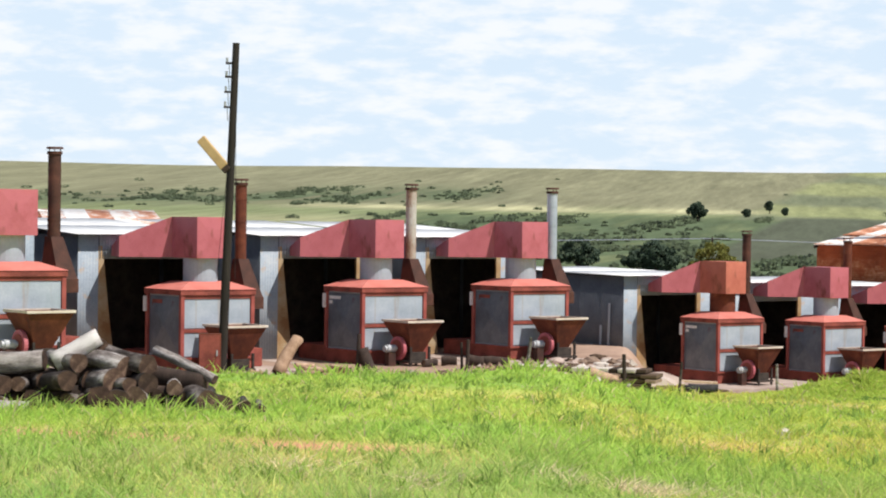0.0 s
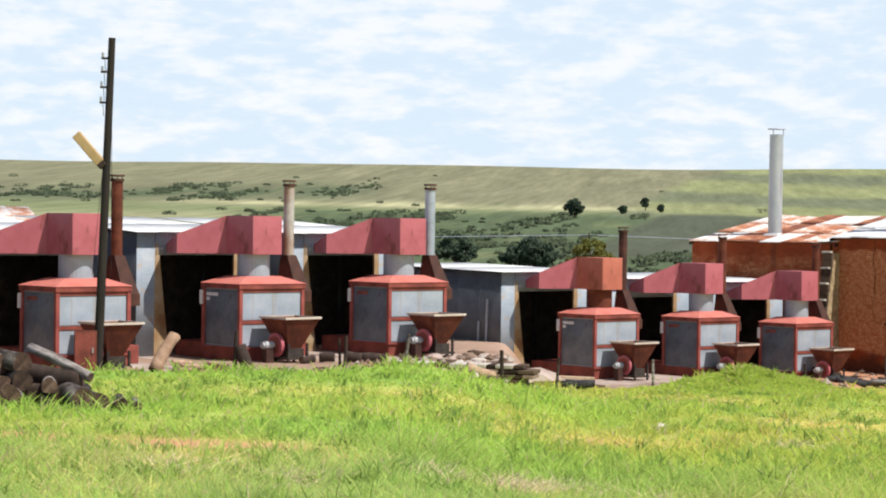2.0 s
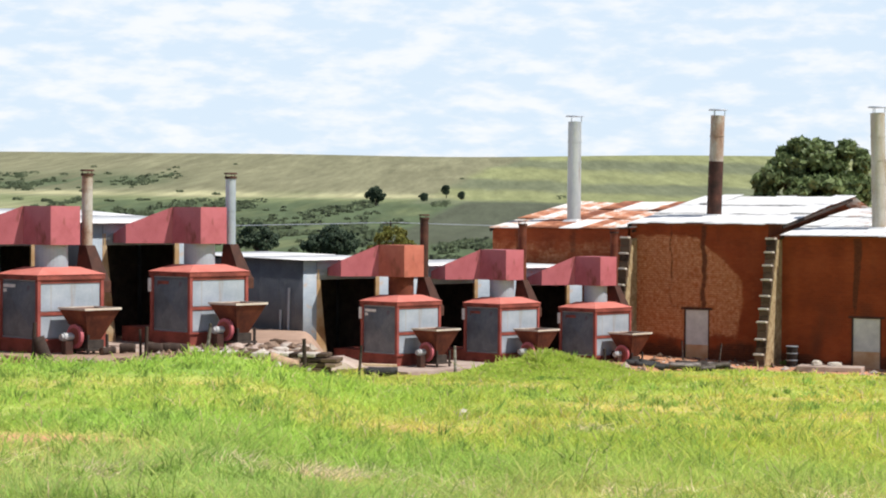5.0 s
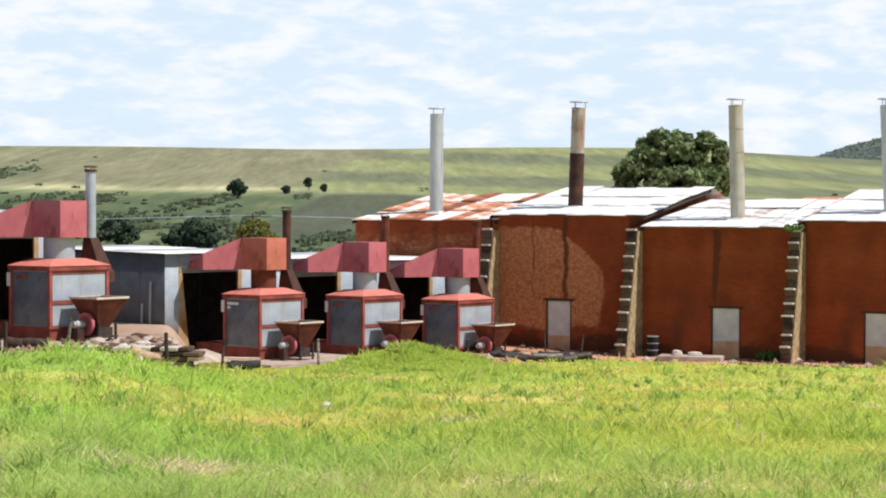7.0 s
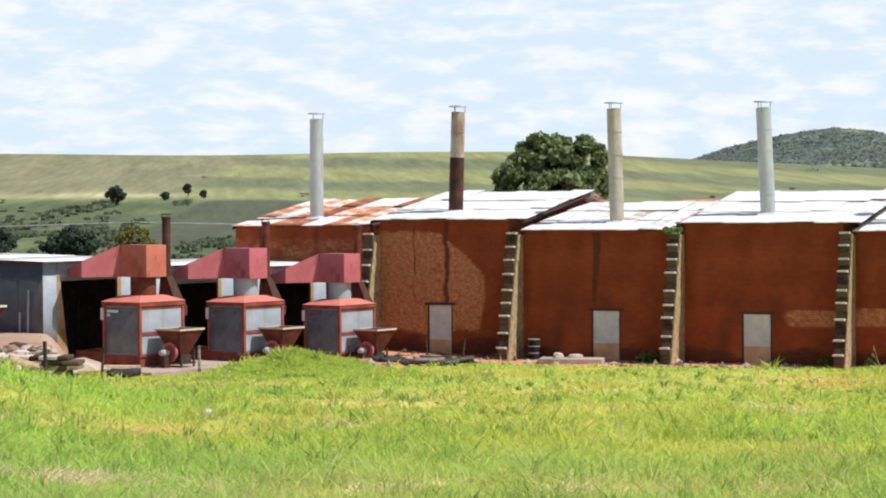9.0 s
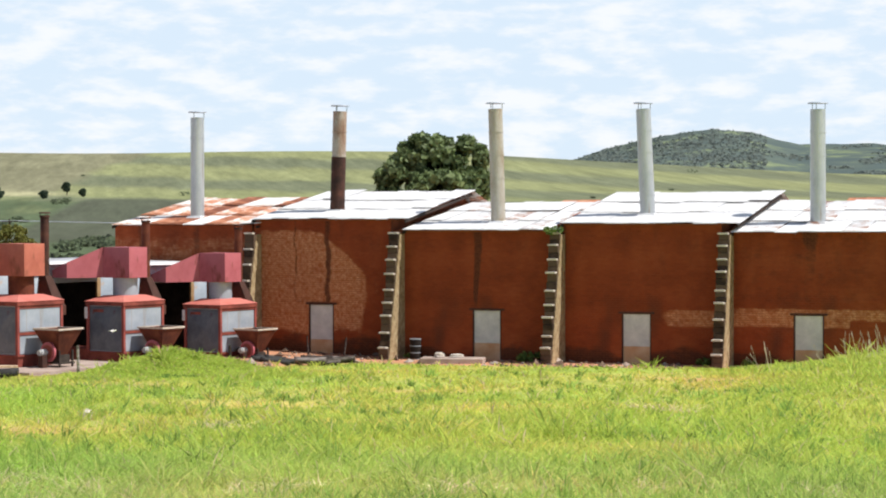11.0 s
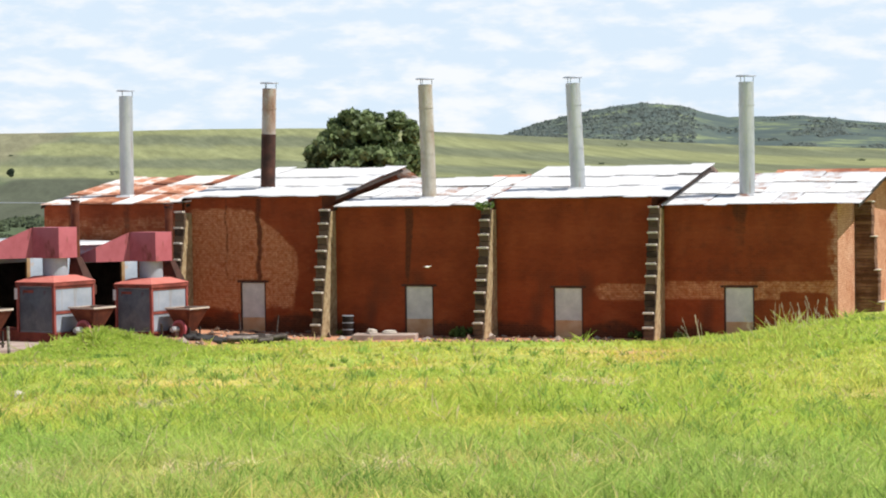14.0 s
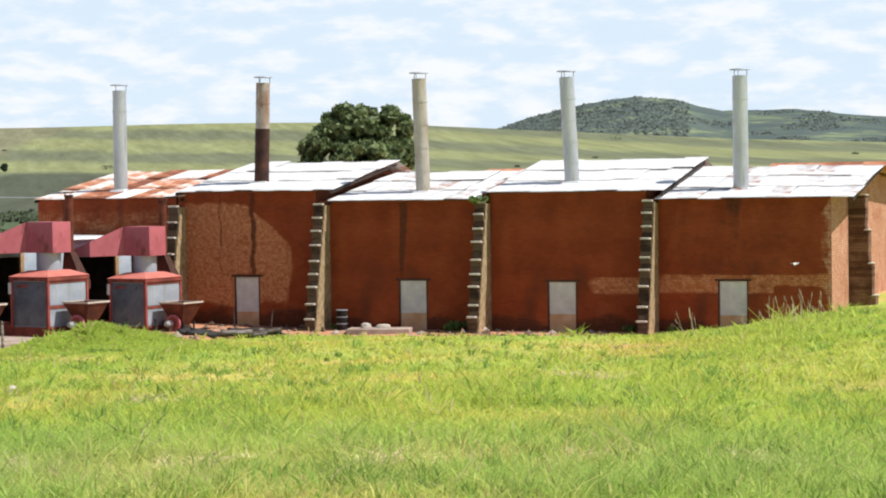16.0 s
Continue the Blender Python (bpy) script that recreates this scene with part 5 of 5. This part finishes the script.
def log(p, q, r, mats, seed, label, group="", name="log"):
    p, q = Vector(p), Vector(q)
    me = log_mesh(name, (q - p).length, r, mats, seed)
    ob = new(name, me)
    ob.matrix_basis = Matrix.Translation(p) @ (q - p).to_track_quat("X", "Z").to_matrix().to_4x4()
    return tagged(ob, label, "log", group)


def log_pile():
    rng = random.Random(31)
    lab = "grey weathered log with a sawn end in the pile"
    left, right = Vector((-14.3, 33.3, 0)), Vector((-8.85, 32.6, 0))
    axis = Vector((-0.35, 0.94, 0))
    def at(s, back, up):
        p = left.lerp(right, s) + axis * back
        return Vector((p.x, p.y, gz(p.x, p.y) + up))
    n = 17
    for k in range(n):
        s = (k + 0.4) / n
        r = rng.uniform(0.10, 0.21) * (0.75 if s > 0.93 else 1)
        ln = rng.uniform(1.3, 2.5)
        b = rng.uniform(-0.45, 0.55)
        sk = rng.uniform(-0.35, 0.30)
        r *= 1.0 if s < 0.8 else 0.85
        log(at(s, b, r * 0.92), at(s + sk * 0.3, b + ln, r * 0.9), r, [BARK, LOG_END], 100 + k, lab, "log pile")
    for k in range(10):
        s = 0.02 + 0.074 * k + rng.uniform(-0.02, 0.02)
        r = rng.uniform(0.11, 0.20)
        b = rng.uniform(-0.2, 0.7)
        log(at(s, b, 0.27 + r), at(s + rng.uniform(-0.16, 0.10), b + rng.uniform(1.2, 2.2), 0.27 + r), r, [BARK, LOG_END], 130 + k, lab, "log pile")
    # dark logs lying across at the back of the pile
    for k in range(8):
        s = 0.02 + 0.19 * (k % 4)
        up = 0.17 + 0.34 * (k // 4)
        log(at(s, 0.75 + 0.2 * (k // 4), up), at(s + 0.20, 0.8 + 0.2 * (k // 4), up), 0.18, [WOOD_DARK, LOG_END], 150 + k, "dark log lying across the back of the pile", "log pile")
    # the loose ones on top
    for k, (s0, b0, u0, s1, b1, u1, r) in enumerate(((-0.02, 0.5, 0.76, 0.24, 0.8, 0.80, 0.20), (0.27, 0.6, 0.76, 0.43, 1.0, 1.16, 0.17), (0.52, 0.45, 0.70, 0.36, 1.2, 0.82, 0.17), (0.59, 0.35, 0.72, 0.44, 1.3, 0.92, 0.17), (0.36, 0.35, 0.72, 0.26, 1.4, 0.84, 0.16), (0.62, 1.2, 0.96, 0.82, 0.9, 0.52, 0.09), (0.44, 1.0, 1.02, 0.40, 1.6, 1.12, 0.13), (0.05, -0.85, 0.06, 0.20, -0.75, 0.08, 0.10))):
        log(at(s0, b0, u0), at(s1, b1, u1), r, [BLEACHED if k in (0, 1, 7) else BARK, LOG_END], 160 + k, "bleached grey log thrown on the pile" if k < 7 else "bleached log lying in the grass", "log pile")


log_pile()


def at_ground(x, y, up=0.0):
    return Vector((x, y, gz(x, y) + up))


def stake(x, y, high, r, mat, lean=(0, 0), label="weathered wooden fence post", name="fence_post"):
    p = at_ground(x, y, -0.1)
    ob = part(name, rod((0, 0, 0), (lean[0], lean[1], high), r, r * 0.85, sides=9), mat, None, at=Matrix.Translation(p))
    return tagged(ob, label, "post", "fence posts")


# ---- clutter of the yard ----
def boulder(name, x, y, z, sx, sy, sz, mat, seed, label, category="stone", turn=0.0, group=""):
    bm = bmesh.new()
    bmesh.ops.create_icosphere(bm, subdivisions=2, radius=1.0)
    r = random.Random(seed)
    ph = [r.uniform(0, 6) for _ in range(3)]
    for v in bm.verts:
        k = 1 + 0.16 * math.sin(3 * v.co.x + ph[0]) + 0.14 * math.sin(4 * v.co.y + ph[1]) + 0.12 * math.sin(5 * v.co.z + ph[2])
        v.co = Vector((v.co.x * sx * k, v.co.y * sy * k, max(-0.6, v.co.z) * sz * k))
    return tagged(part(name, bm, mat, None, at=pose(x, y, z, 0, 0, turn)), label, category, group)


boulder("rock", -0.95, 40.2, gz(-0.95, 40.2) + 0.08, 0.20, 0.14, 0.10, STONES, 1, "pale flat stone lying in the grass")


def stone_wall():
    """Low dry wall that holds the upper yard, of flat stones in courses."""
    p, q = Vector(polar(-8.3, 57.6)), Vector(polar(-5.0, 56.8))
    w = empty("stone_wall", pose(p.x, p.y, 0, 0, 0, math.degrees(math.atan2(q.y - p.y, q.x - p.x))), "low dry wall of flat brown stones along the terrace edge", "wall")
    rng = random.Random(77)
    length = (q - p).length
    for c in range(6):
        x = rng.uniform(-0.2, 0)
        z1 = 0.12 - 0.13 * c
        while x < length:
            ln = rng.uniform(0.22, 0.55)
            f = max(0, x / length)
            if z1 > 0.10 - 0.62 * f ** 1.5 - 0.16:
                h = rng.uniform(0.09, 0.125)
                part("stone", cube(x, x + ln - 0.02, -0.25 - 0.03 * c + rng.uniform(-0.06, 0.05), 0.55, z1 - h + rng.uniform(-0.012, 0.012), z1, bevel=0.022), rng.choice([STONES, STONE, STONE, RUBBLE_BROWN]), w)
            x += ln


RUBBLE_BROWN = material("brown_field_stone", [(0.3, (0.13, 0.085, 0.06)), (0.7, (0.27, 0.19, 0.14))], 0.95, 0, 5, 40, 0.5, island=0.3)
stone_wall()

# logs, offcuts and stumps round the pads
PALE = [LOG_PALE, LOG_END]
GREY = [BARK, LOG_END]
log(at_ground(-13.85, 51.3, 0.14), at_ground(-13.5, 51.9, 1.02), 0.17, PALE, 1, "pale split log leaning up beside the furnace")
rngl = random.Random(9)
for k in range(9):
    x, y, a = -13.1 + rngl.uniform(-0.5, 0.5), 52.0 + rngl.uniform(-0.35, 0.35), rngl.uniform(-0.5, 0.6)
    ln = rngl.uniform(0.45, 0.95)
    log(at_ground(x, y, 0.06 + 0.035 * k), at_ground(x + ln * math.cos(a), y + ln * math.sin(a), 0.05 + 0.03 * k), rngl.uniform(0.045, 0.08), PALE, 10 + k, "pale wood offcut in a small heap", "wood offcuts", "wood_offcut")
log(at_ground(-11.95, 53.6, -0.05), at_ground(-12.2, 53.65, 0.66), 0.17, [WOOD_DARK, WOOD_DARK], 30, "dark upright tree stump on the yard", "", "stump")
stake(-12.33, 53.6, 1.15, 0.06, WOOD_DARK, (0.05, 0))
for k, (x, y, dx, dy, r) in enumerate(((-10.75, 57.2, 0.42, 0.1, 0.14), (-10.1, 57.5, 0.5, 0.05, 0.15), (-9.65, 57.6, 0.75, 0.1, 0.13), (-11.1, 56.4, 0.3, 0.3, 0.11))):
    log(at_ground(x, y, r), at_ground(x + dx, y + dy, r), r, [WOOD_DARK, LOG_END], 40 + k, "short dark log lying on the concrete", "short logs")
stake(-9.6, 54.8, 0.98, 0.055, WOOD_DARK, (0.02, 0))
stake(-9.75, 54.9, 0.9, 0.04, WOOD_DARK, (-0.03, 0))
stake(-8.15, 55.8, 0.95, 0.05, BARK, (0.12, 0))
stake(*polar(-5.62, 56.2), 1.0, 0.06, WOOD_DARK, (-0.03, 0))
stake(*polar(-4.15, 60.0), 1.05, 0.045, BARK, (0.08, 0))
stake(*polar(-1.5, 64.5), 0.95, 0.05, BARK, (-0.02, 0))
stake(*polar(2.6, 68.5), 1.0, 0.055, WOOD_DARK, (-0.03, 0))
px, py = polar(-6.3, 55.6)
log(at_ground(px - 0.3, py - 0.1, 0.15), at_ground(px + 0.45, py + 0.15, 0.16), 0.17, PALE, 50, "pale sawn log before the stone wall")
px, py = polar(-5.9, 55.0)
boulder("rubble_stone", px, py, gz(px, py) + 0.05, 0.26, 0.18, 0.12, STONE, 3, "brown rubble stone at the wall's foot", group="rubble")
boulder("rubble_stone", px - 0.5, py + 0.2, gz(px - 0.5, py + 0.2) + 0.04, 0.16, 0.14, 0.09, STONES, 4, "pale rubble stone at the wall's foot", group="rubble")
boulder("rubble_stone", px - 2.6, py + 1.2, gz(px - 2.6, py + 1.2) + 0.05, 0.22, 0.16, 0.10, STONES, 5, "pale rubble stone at the wall's foot", group="rubble")
rngs = random.Random(19)
for k in range(30):
    px, py = polar(rngs.uniform(-7.6, -4.9), rngs.uniform(57.0, 62.5))
    size = rngs.uniform(0.10, 0.30)
    boulder("rubble_stone", px, py, gz(px, py) + size * 0.2, size, size * rngs.uniform(0.5, 0.9), size * rngs.uniform(0.35, 0.6), rngs.choice([STONES, STONE, RUBBLE_BROWN, CONCRETE]), 300 + k, "rough stone strewn over the terrace slope", turn=rngs.uniform(0, 180), group="terrace rubble")
# black pipes and the plank beside them
px, py = polar(-3.62, 62.5)
for k in range(2):
    log((px - 0.42 + 0.1 * k, py + 0.3 * k, gz(px, py) + 0.14 + 0.02 * k), (px + 0.50 + 0.06 * k, py + 0.3 * k + 0.1, gz(px, py) + 0.15), 0.13, [BLACK, BLACK], 60 + k, "short black pipe lying on the earth", "black pipes", "pipe")
tagged(part("plank", cube(-0.9, 0.9, -0.12, 0.12, 0, 0.06, bevel=0.01), LOG_PALE, None, at=pose(px - 0.4, py + 1.2, gz(px - 0.4, py + 1.2) + 0.26, 0, 2, 8)), "weathered plank lying on the earth bank", "plank")
boulder("earth_heap", *polar(-4.75, 62.0), gz(*polar(-4.75, 62.0)) + 0.12, 0.85, 0.5, 0.34, CONCRETE, 8, "low heap of reddish earth", "earth")
# loose tin strips against the end of the second shed row
sm = furnace_pose(4)
for k, (b, h) in enumerate(((2.95, 2.5), (3.35, 1.75), (3.8, 1.1))):
    tagged(part("tin_strip", cube(-0.012, 0.012, -0.05, 0.05, 0, h, bevel=0.004), GALV, None, at=sm @ pose(-2.40, b, 0.0, 0, 1.2, 0)), "pale tin strip leaning on the shed wall", "strip", "tin strips")
# burnt logs, heap, stakes, drum and slab before the brick barns
for k in range(4):
    x, y = 4.55 + 0.16 * k, 73.5 + 0.12 * (k % 2)
    log(at_ground(x - 0.5, y, 0.11 + 0.07 * (k % 2)), at_ground(x + 0.55, y + 0.15, 0.10 + 0.06 * (k % 2)), 0.10, [BLACK, WOOD_DARK], 70 + k, "charred black log on the red earth", "charred logs")
for k in range(5):
    x, y = 6.2 + 0.26 * k, 74.8 + 0.2 * (k % 2)
    log(at_ground(x - 0.55, y, 0.12 + 0.10 * (k % 2)), at_ground(x + 0.6, y - 0.1, 0.12 + 0.06 * ((k + 1) % 3)), 0.13, GREY, 80 + k, "grey log in a low heap before the barn door", "logs by the door")
stake(6.38, 77.2, 0.85, 0.035, BARK, (-0.06, 0), "thin pale stake before the barn door", "stake")
stake(7.62, 76.6, 0.85, 0.035, BARK, (0.10, 0), "thin pale stake before the barn door", "stake")
dm = empty("drum", pose(10.25, 76.3, gz(10.25, 76.3) - 0.02), "weathered grey metal drum beside the buttress", "drum")
part("shell", rod((0, 0, 0), (0, 0, 0.78), 0.21, sides=20), BARK, dm)
for z in (0.02, 0.27, 0.52, 0.77):
    part("hoop", rod((0, 0, z - 0.015), (0, 0, z + 0.015), 0.222, sides=20), GALV, dm)
tagged(part("concrete_slab", cube(-1.15, 1.15, -0.5, 0.5, 0, 0.22, bevel=0.03), CONCRETE, None, at=pose(11.35, 74.4, gz(11.35, 74.4) - 0.04, 0, 0, BARN_TURN + 14)), "low pale concrete slab before the barn", "slab")
boulder("rubble_stone", 10.9, 74.6, gz(10.9, 74.6) + 0.26, 0.22, 0.16, 0.11, STONES, 12, "pale stone lying on the slab", group="slab stones")
boulder("rubble_stone", 11.5, 74.5, gz(11.5, 74.5) + 0.24, 0.34, 0.12, 0.07, STONES, 13, "pale stone lying on the slab", group="slab stones")


# ---- an older barn behind the first shed ----
def old_barn():
    x, y = polar(-20.2, 76)
    b = empty("old_barn", pose(x, y, -0.1, 0, 0, ROW - 22), "old brick barn with a rusty tin roof behind the sheds", "barn")
    part("wall", cube(-6.5, 2.4, 0, 6, -1.5, 3.9), BRICK, b)
    sheet = corrugated("roof_sheet", 0.86, 3.5, ROOF_RUST)
    for k in range(11):
        part("roof_sheet", sheet, None, b, at=pose(-6.8 + k * 0.86, -0.3, 3.92 + 0.012 * (k % 2), 9, 0, 0))
        part("roof_sheet", sheet, None, b, at=pose(-6.8 + k * 0.86, 3.1, 4.46, -9, 0, 0))
    bm = bmesh.new()
    for xx in (-6.5, 2.15):
        lo = [bm.verts.new((xx, yy, zz)) for yy, zz in ((0, 3.88), (6, 3.88), (3.05, 4.42))]
        hi = [bm.verts.new((xx + 0.25, yy, zz)) for yy, zz in ((0, 3.88), (6, 3.88), (3.05, 4.42))]
        bm.faces.new(lo)
        bm.faces.new(hi[::-1])
        for k in range(3):
            bm.faces.new((lo[k], hi[k], hi[(k + 1) % 3], lo[(k + 1) % 3]))
    part("gable", bm, WOOD_DARK, b)


old_barn()


# ---- power line beyond the sheds ----
def power_line():
    x, y = polar(-3.3, 230)
    z = EYE + 230 * math.tan(radians(-0.27))
    p = empty("power_line", pose(x, y, gz(x, y)), "thin far power line on a wooden pole", "power line")
    h = z - gz(x, y)
    part("pole", rod((0, 0, -0.5), (0, 0, h + 0.3), 0.12, 0.09, sides=8), WOOD_DARK, p)
    part("cross_arm", cube(-0.9, 0.9, -0.06, 0.06, h - 0.06, h + 0.06), WOOD_DARK, p)
    for o in (-0.8, 0.8):
        last = Vector((o, 0, h + 0.08))
        for sgn in (-1, 1):
            last = Vector((o, 0, h + 0.08))
            for k in range(1, 9):
                q = Vector((o + sgn * 8.0 * k, 1.2 * sgn * k, h + 0.08 - 0.55 * math.sin(math.pi * k / 9.0) - 0.03 * k))
                part("wire", rod(last, q, 0.022, sides=5), GALV, p)
                last = q


power_line()


# ---- chips and small rubble strewn over the yard ----
def yard_rubble():
    rng = np.random.RandomState(61)
    V, F = [], []
    for k in range(3200):
        az = rng.uniform(-22, 15)
        e = float(yard_edge(np.array(az)))
        d = e + rng.uniform(-0.8, 4.0 if az < -4.5 else 5.0) + (0 if az > -8.5 or az < -11 else -0.5)
        x, y = polar(az, d)
        z = gz(x, y)
        s = rng.uniform(0.02, 0.07) * (2.8 if rng.rand() < 0.12 else 1)
        r = rng.normal(size=(6, 3)) * 0.18 * s
        pts = np.array([(s, 0, 0), (-s, 0, 0), (0, s, 0), (0, -s, 0), (0, 0, 0.7 * s), (0, 0, -0.4 * s)]) * rng.uniform(0.6, 1.5, 3) + r + (x, y, z + 0.2 * s)
        b = len(V)
        V += [tuple(p) for p in pts]
        F += [(b + i, b + j, b + q) for i, j, q in ((0, 2, 4), (2, 1, 4), (1, 3, 4), (3, 0, 4), (2, 0, 5), (1, 2, 5), (3, 1, 5), (0, 3, 5))]
    tagged(new("rubble", mesh_of("rubble", V, F, [STONES, RUBBLE_BROWN, LOG_PALE], [int(v) for v in np.repeat(rng.choice([0, 1, 1, 2], 3200), 8)])), "wood chips and small stones strewn over the yard", "rubble", kind="stuff")


yard_rubble()


# ---- weeds at the barns' foot and on a buttress ----
def weed(p, size, seed, label):
    cs = [(random.Random(seed + k).uniform(-1, 1) * size, random.Random(seed + k + 9).uniform(-0.5, 0.5) * size, size * (0.3 + 0.5 * random.Random(seed + k + 20).random()), size * 0.4) for k in range(6)]
    ob = new("weed", leaf_mesh("weed", cs, size * 0.22, [LEAF_WEED], 1.1, 26, seed))
    ob.matrix_basis = Matrix.Translation(p)
    return tagged(ob, label, "weed", "weeds")


LEAF_WEED = leafage("weed_leaf", (0.09, 0.15, 0.035), (0.22, 0.32, 0.09), 0.4)
for k, (s, y, size) in enumerate(((8.55, -0.35, 0.35), (8.2, -0.5, 0.22), (14.9, -0.4, 0.25), (16.6, -0.5, 0.22), (3.75, -0.45, 0.18))):
    m = barn_pose(s) @ pose(0, y, 0)
    weed(Vector((m.translation.x, m.translation.y, gz(m.translation.x, m.translation.y))), size, 200 + 31 * k, "green weed growing at the barn's foot")
weed((barn_pose(9.5) @ pose(0, -0.6, 4.66)).translation, 0.3, 400, "green weed growing on top of the buttress")


# ---- rusted switch cabinet beside the lamp pole ----
def switch_cabinet():
    x, y = -15.12, 49.55
    c = empty("switch_cabinet", pose(x, y, gz(x, y), 0, 0, 14), "rust-red steel switch cabinet on short legs beside the pole", "cabinet")
    part("body", cube(-0.27, 0.27, -0.14, 0.14, 0.16, 1.12, bevel=0.012), RUST, c)
    d = part("door", cube(-0.25, 0.25, -0.158, -0.142, 0.19, 1.09, bevel=0.006), RED_DARK, c)
    part("handle", cube(0.17, 0.20, -0.19, -0.16, 0.58, 0.72), CAST, d)
    for lx in (-0.22, 0.22):
        part("leg", cube(lx - 0.03, lx + 0.03, -0.1, 0.1, -0.05, 0.16), RUST_DARK, c)


switch_cabinet()


# ---- a second row of barns, whose rusty roofs show over the first ----
def rear_barn(s0, s1, ridge, depth):
    b = empty("rear_barn", barn_pose(s0) @ pose(0, depth, 0), "brick barn behind the front row with a rusty orange roof", "barn", "rear barns")
    L = s1 - s0
    part("wall", cube(0, L, 0.3, 7.0, -0.15, ridge - 0.75), BRICK, b)
    sheet = corrugated("roof_sheet", 0.9, 3.75, ROOF_OLD)
    pitch = math.degrees(math.asin(0.7 / 3.7))
    for k in range(int(L / 0.86)):
        part("roof_sheet", sheet, None, b, at=pose(k * 0.86, 0.0, ridge - 0.7 + 0.01 * (k % 2), pitch, 0, 0))
        part("roof_sheet", sheet, None, b, at=pose(k * 0.86, 3.6, ridge + 0.01 * (k % 2), -pitch, 0, 0))


ROOF_OLD = material("orange_rusted_roof", [(0.3, (0.26, 0.085, 0.04)), (0.5, (0.46, 0.18, 0.09)), (0.75, (0.60, 0.33, 0.20))], 0.8, 0.05, 1.1, 20, 0.08, island=0.3)
rear_barn(3.2, 9.0, 5.98, 15.5)
rear_barn(15.0, 30.0, 6.06, 22.0)


# ---- the white bird that crosses the yard ----
FLIGHT = [  # seconds, direction, height angle
    (9.6, -5.37, -3.33), (9.9, -4.2, -3.55), (10.2, -3.1, -3.58), (12.3, 2.99, -2.38), (12.7, 4.15, -2.30),
    (13.0, 5.12, -2.10), (13.2, 6.02, -1.93), (13.5, 7.53, -2.0), (13.8, 8.95, -2.13), (14.1, 10.3, -2.24), (14.5, 12.2, -2.09),
    (14.9, 14.13, -1.93), (15.2, 15.65, -1.87), (15.4, 16.7, -1.85), (15.6, 17.72, -2.02), (15.8, 18.85, -2.24), (16.0, 20.01, -2.42)]
BIRD_OFF = 44.0


def bird():
    b = empty("bird", Matrix.Scale(0.72, 4), "small white bird flying low over the field", "bird")
    bm = bmesh.new()
    bmesh.ops.create_uvsphere(bm, u_segments=14, v_segments=10, radius=1.0)
    for v in bm.verts:
        x = v.co.x
        k = 0.042 * (1 - 0.35 * max(0.0, -x))
        v.co = Vector((0.078 * x, v.co.y * k * 0.72, v.co.z * k * 0.72))
    part("body", bm, PLUMAGE, b)
    bm = bmesh.new()
    bmesh.ops.create_uvsphere(bm, u_segments=10, v_segments=8, radius=0.021, matrix=pose(0.085, 0, 0.013))
    head = part("head", bm, PLUMAGE, b)
    part("beak", rod((0.103, 0, 0.011), (0.125, 0, 0.007), 0.006, 0.002, sides=6), LAMP_TAN, head, "yellowish beak")
    bm = bmesh.new()
    frustum(bm, (-0.135, -0.06, -0.032, 0.032), (-0.135, -0.06, -0.032, 0.032), -0.003, 0.003)
    for v in bm.verts:
        v.co.y *= 1.0 if v.co.x < -0.1 else 0.45
    part("tail", bm, PLUMAGE_GREY, b, "greyish fanned tail")
    wings = []
    for sgn in (-1, 1):
        bm = bmesh.new()
        plan = ((0.040, 0.014), (0.036, 0.085), (0.0, 0.175), (-0.025, 0.18), (-0.043, 0.10), (-0.04, 0.014))
        lo, hi = [bm.verts.new((x, sgn * y, -0.003)) for x, y in plan], [bm.verts.new((x, sgn * y, 0.004)) for x, y in plan]
        bm.faces.new(lo)
        bm.faces.new(hi[::-1])
        for k in range(6):
            bm.faces.new((lo[k], hi[k], hi[(k + 1) % 6], lo[(k + 1) % 6]))
        wings.append((sgn, part("wing", bm, PLUMAGE_GREY, b, "spread pale wing")))
    return b, wings


PLUMAGE = material("white_plumage", [(0.3, (0.74, 0.72, 0.70)), (0.7, (0.84, 0.83, 0.81))], 0.8, 0, 20, 90, 0.1)
PLUMAGE_GREY = material("greyed_plumage", [(0.3, (0.50, 0.46, 0.43)), (0.7, (0.66, 0.62, 0.58))], 0.8, 0, 20, 90, 0.1)
the_bird, its_wings = bird()


def motions():
    """The bird crosses from one side to the other, beating its wings; nothing else moves."""
    t0, a0, e0 = FLIGHT[0]
    rows_ = [(t, a0 + 4.0 * (t - t0), e0 + 0.08 * (t0 - t)) for t in (0.0, 2.5, 5.0, 7.5, 9.0)] + FLIGHT
    def place(t, az, e):
        x, y = polar(az, BIRD_OFF)
        return t, pose(x, y, EYE + BIRD_OFF * math.tan(radians(e)), 0, 0, -az)
    walk(the_bird, [place(*r) for r in rows_])
    for sgn, wing in its_wings:
        walk(wing, [(k / 10, pose(0, sgn * 0.01, 0.02, sgn * (5 + 26 * math.sin(2.15 * k)), 0, 0)) for k in range(161)])


motions()
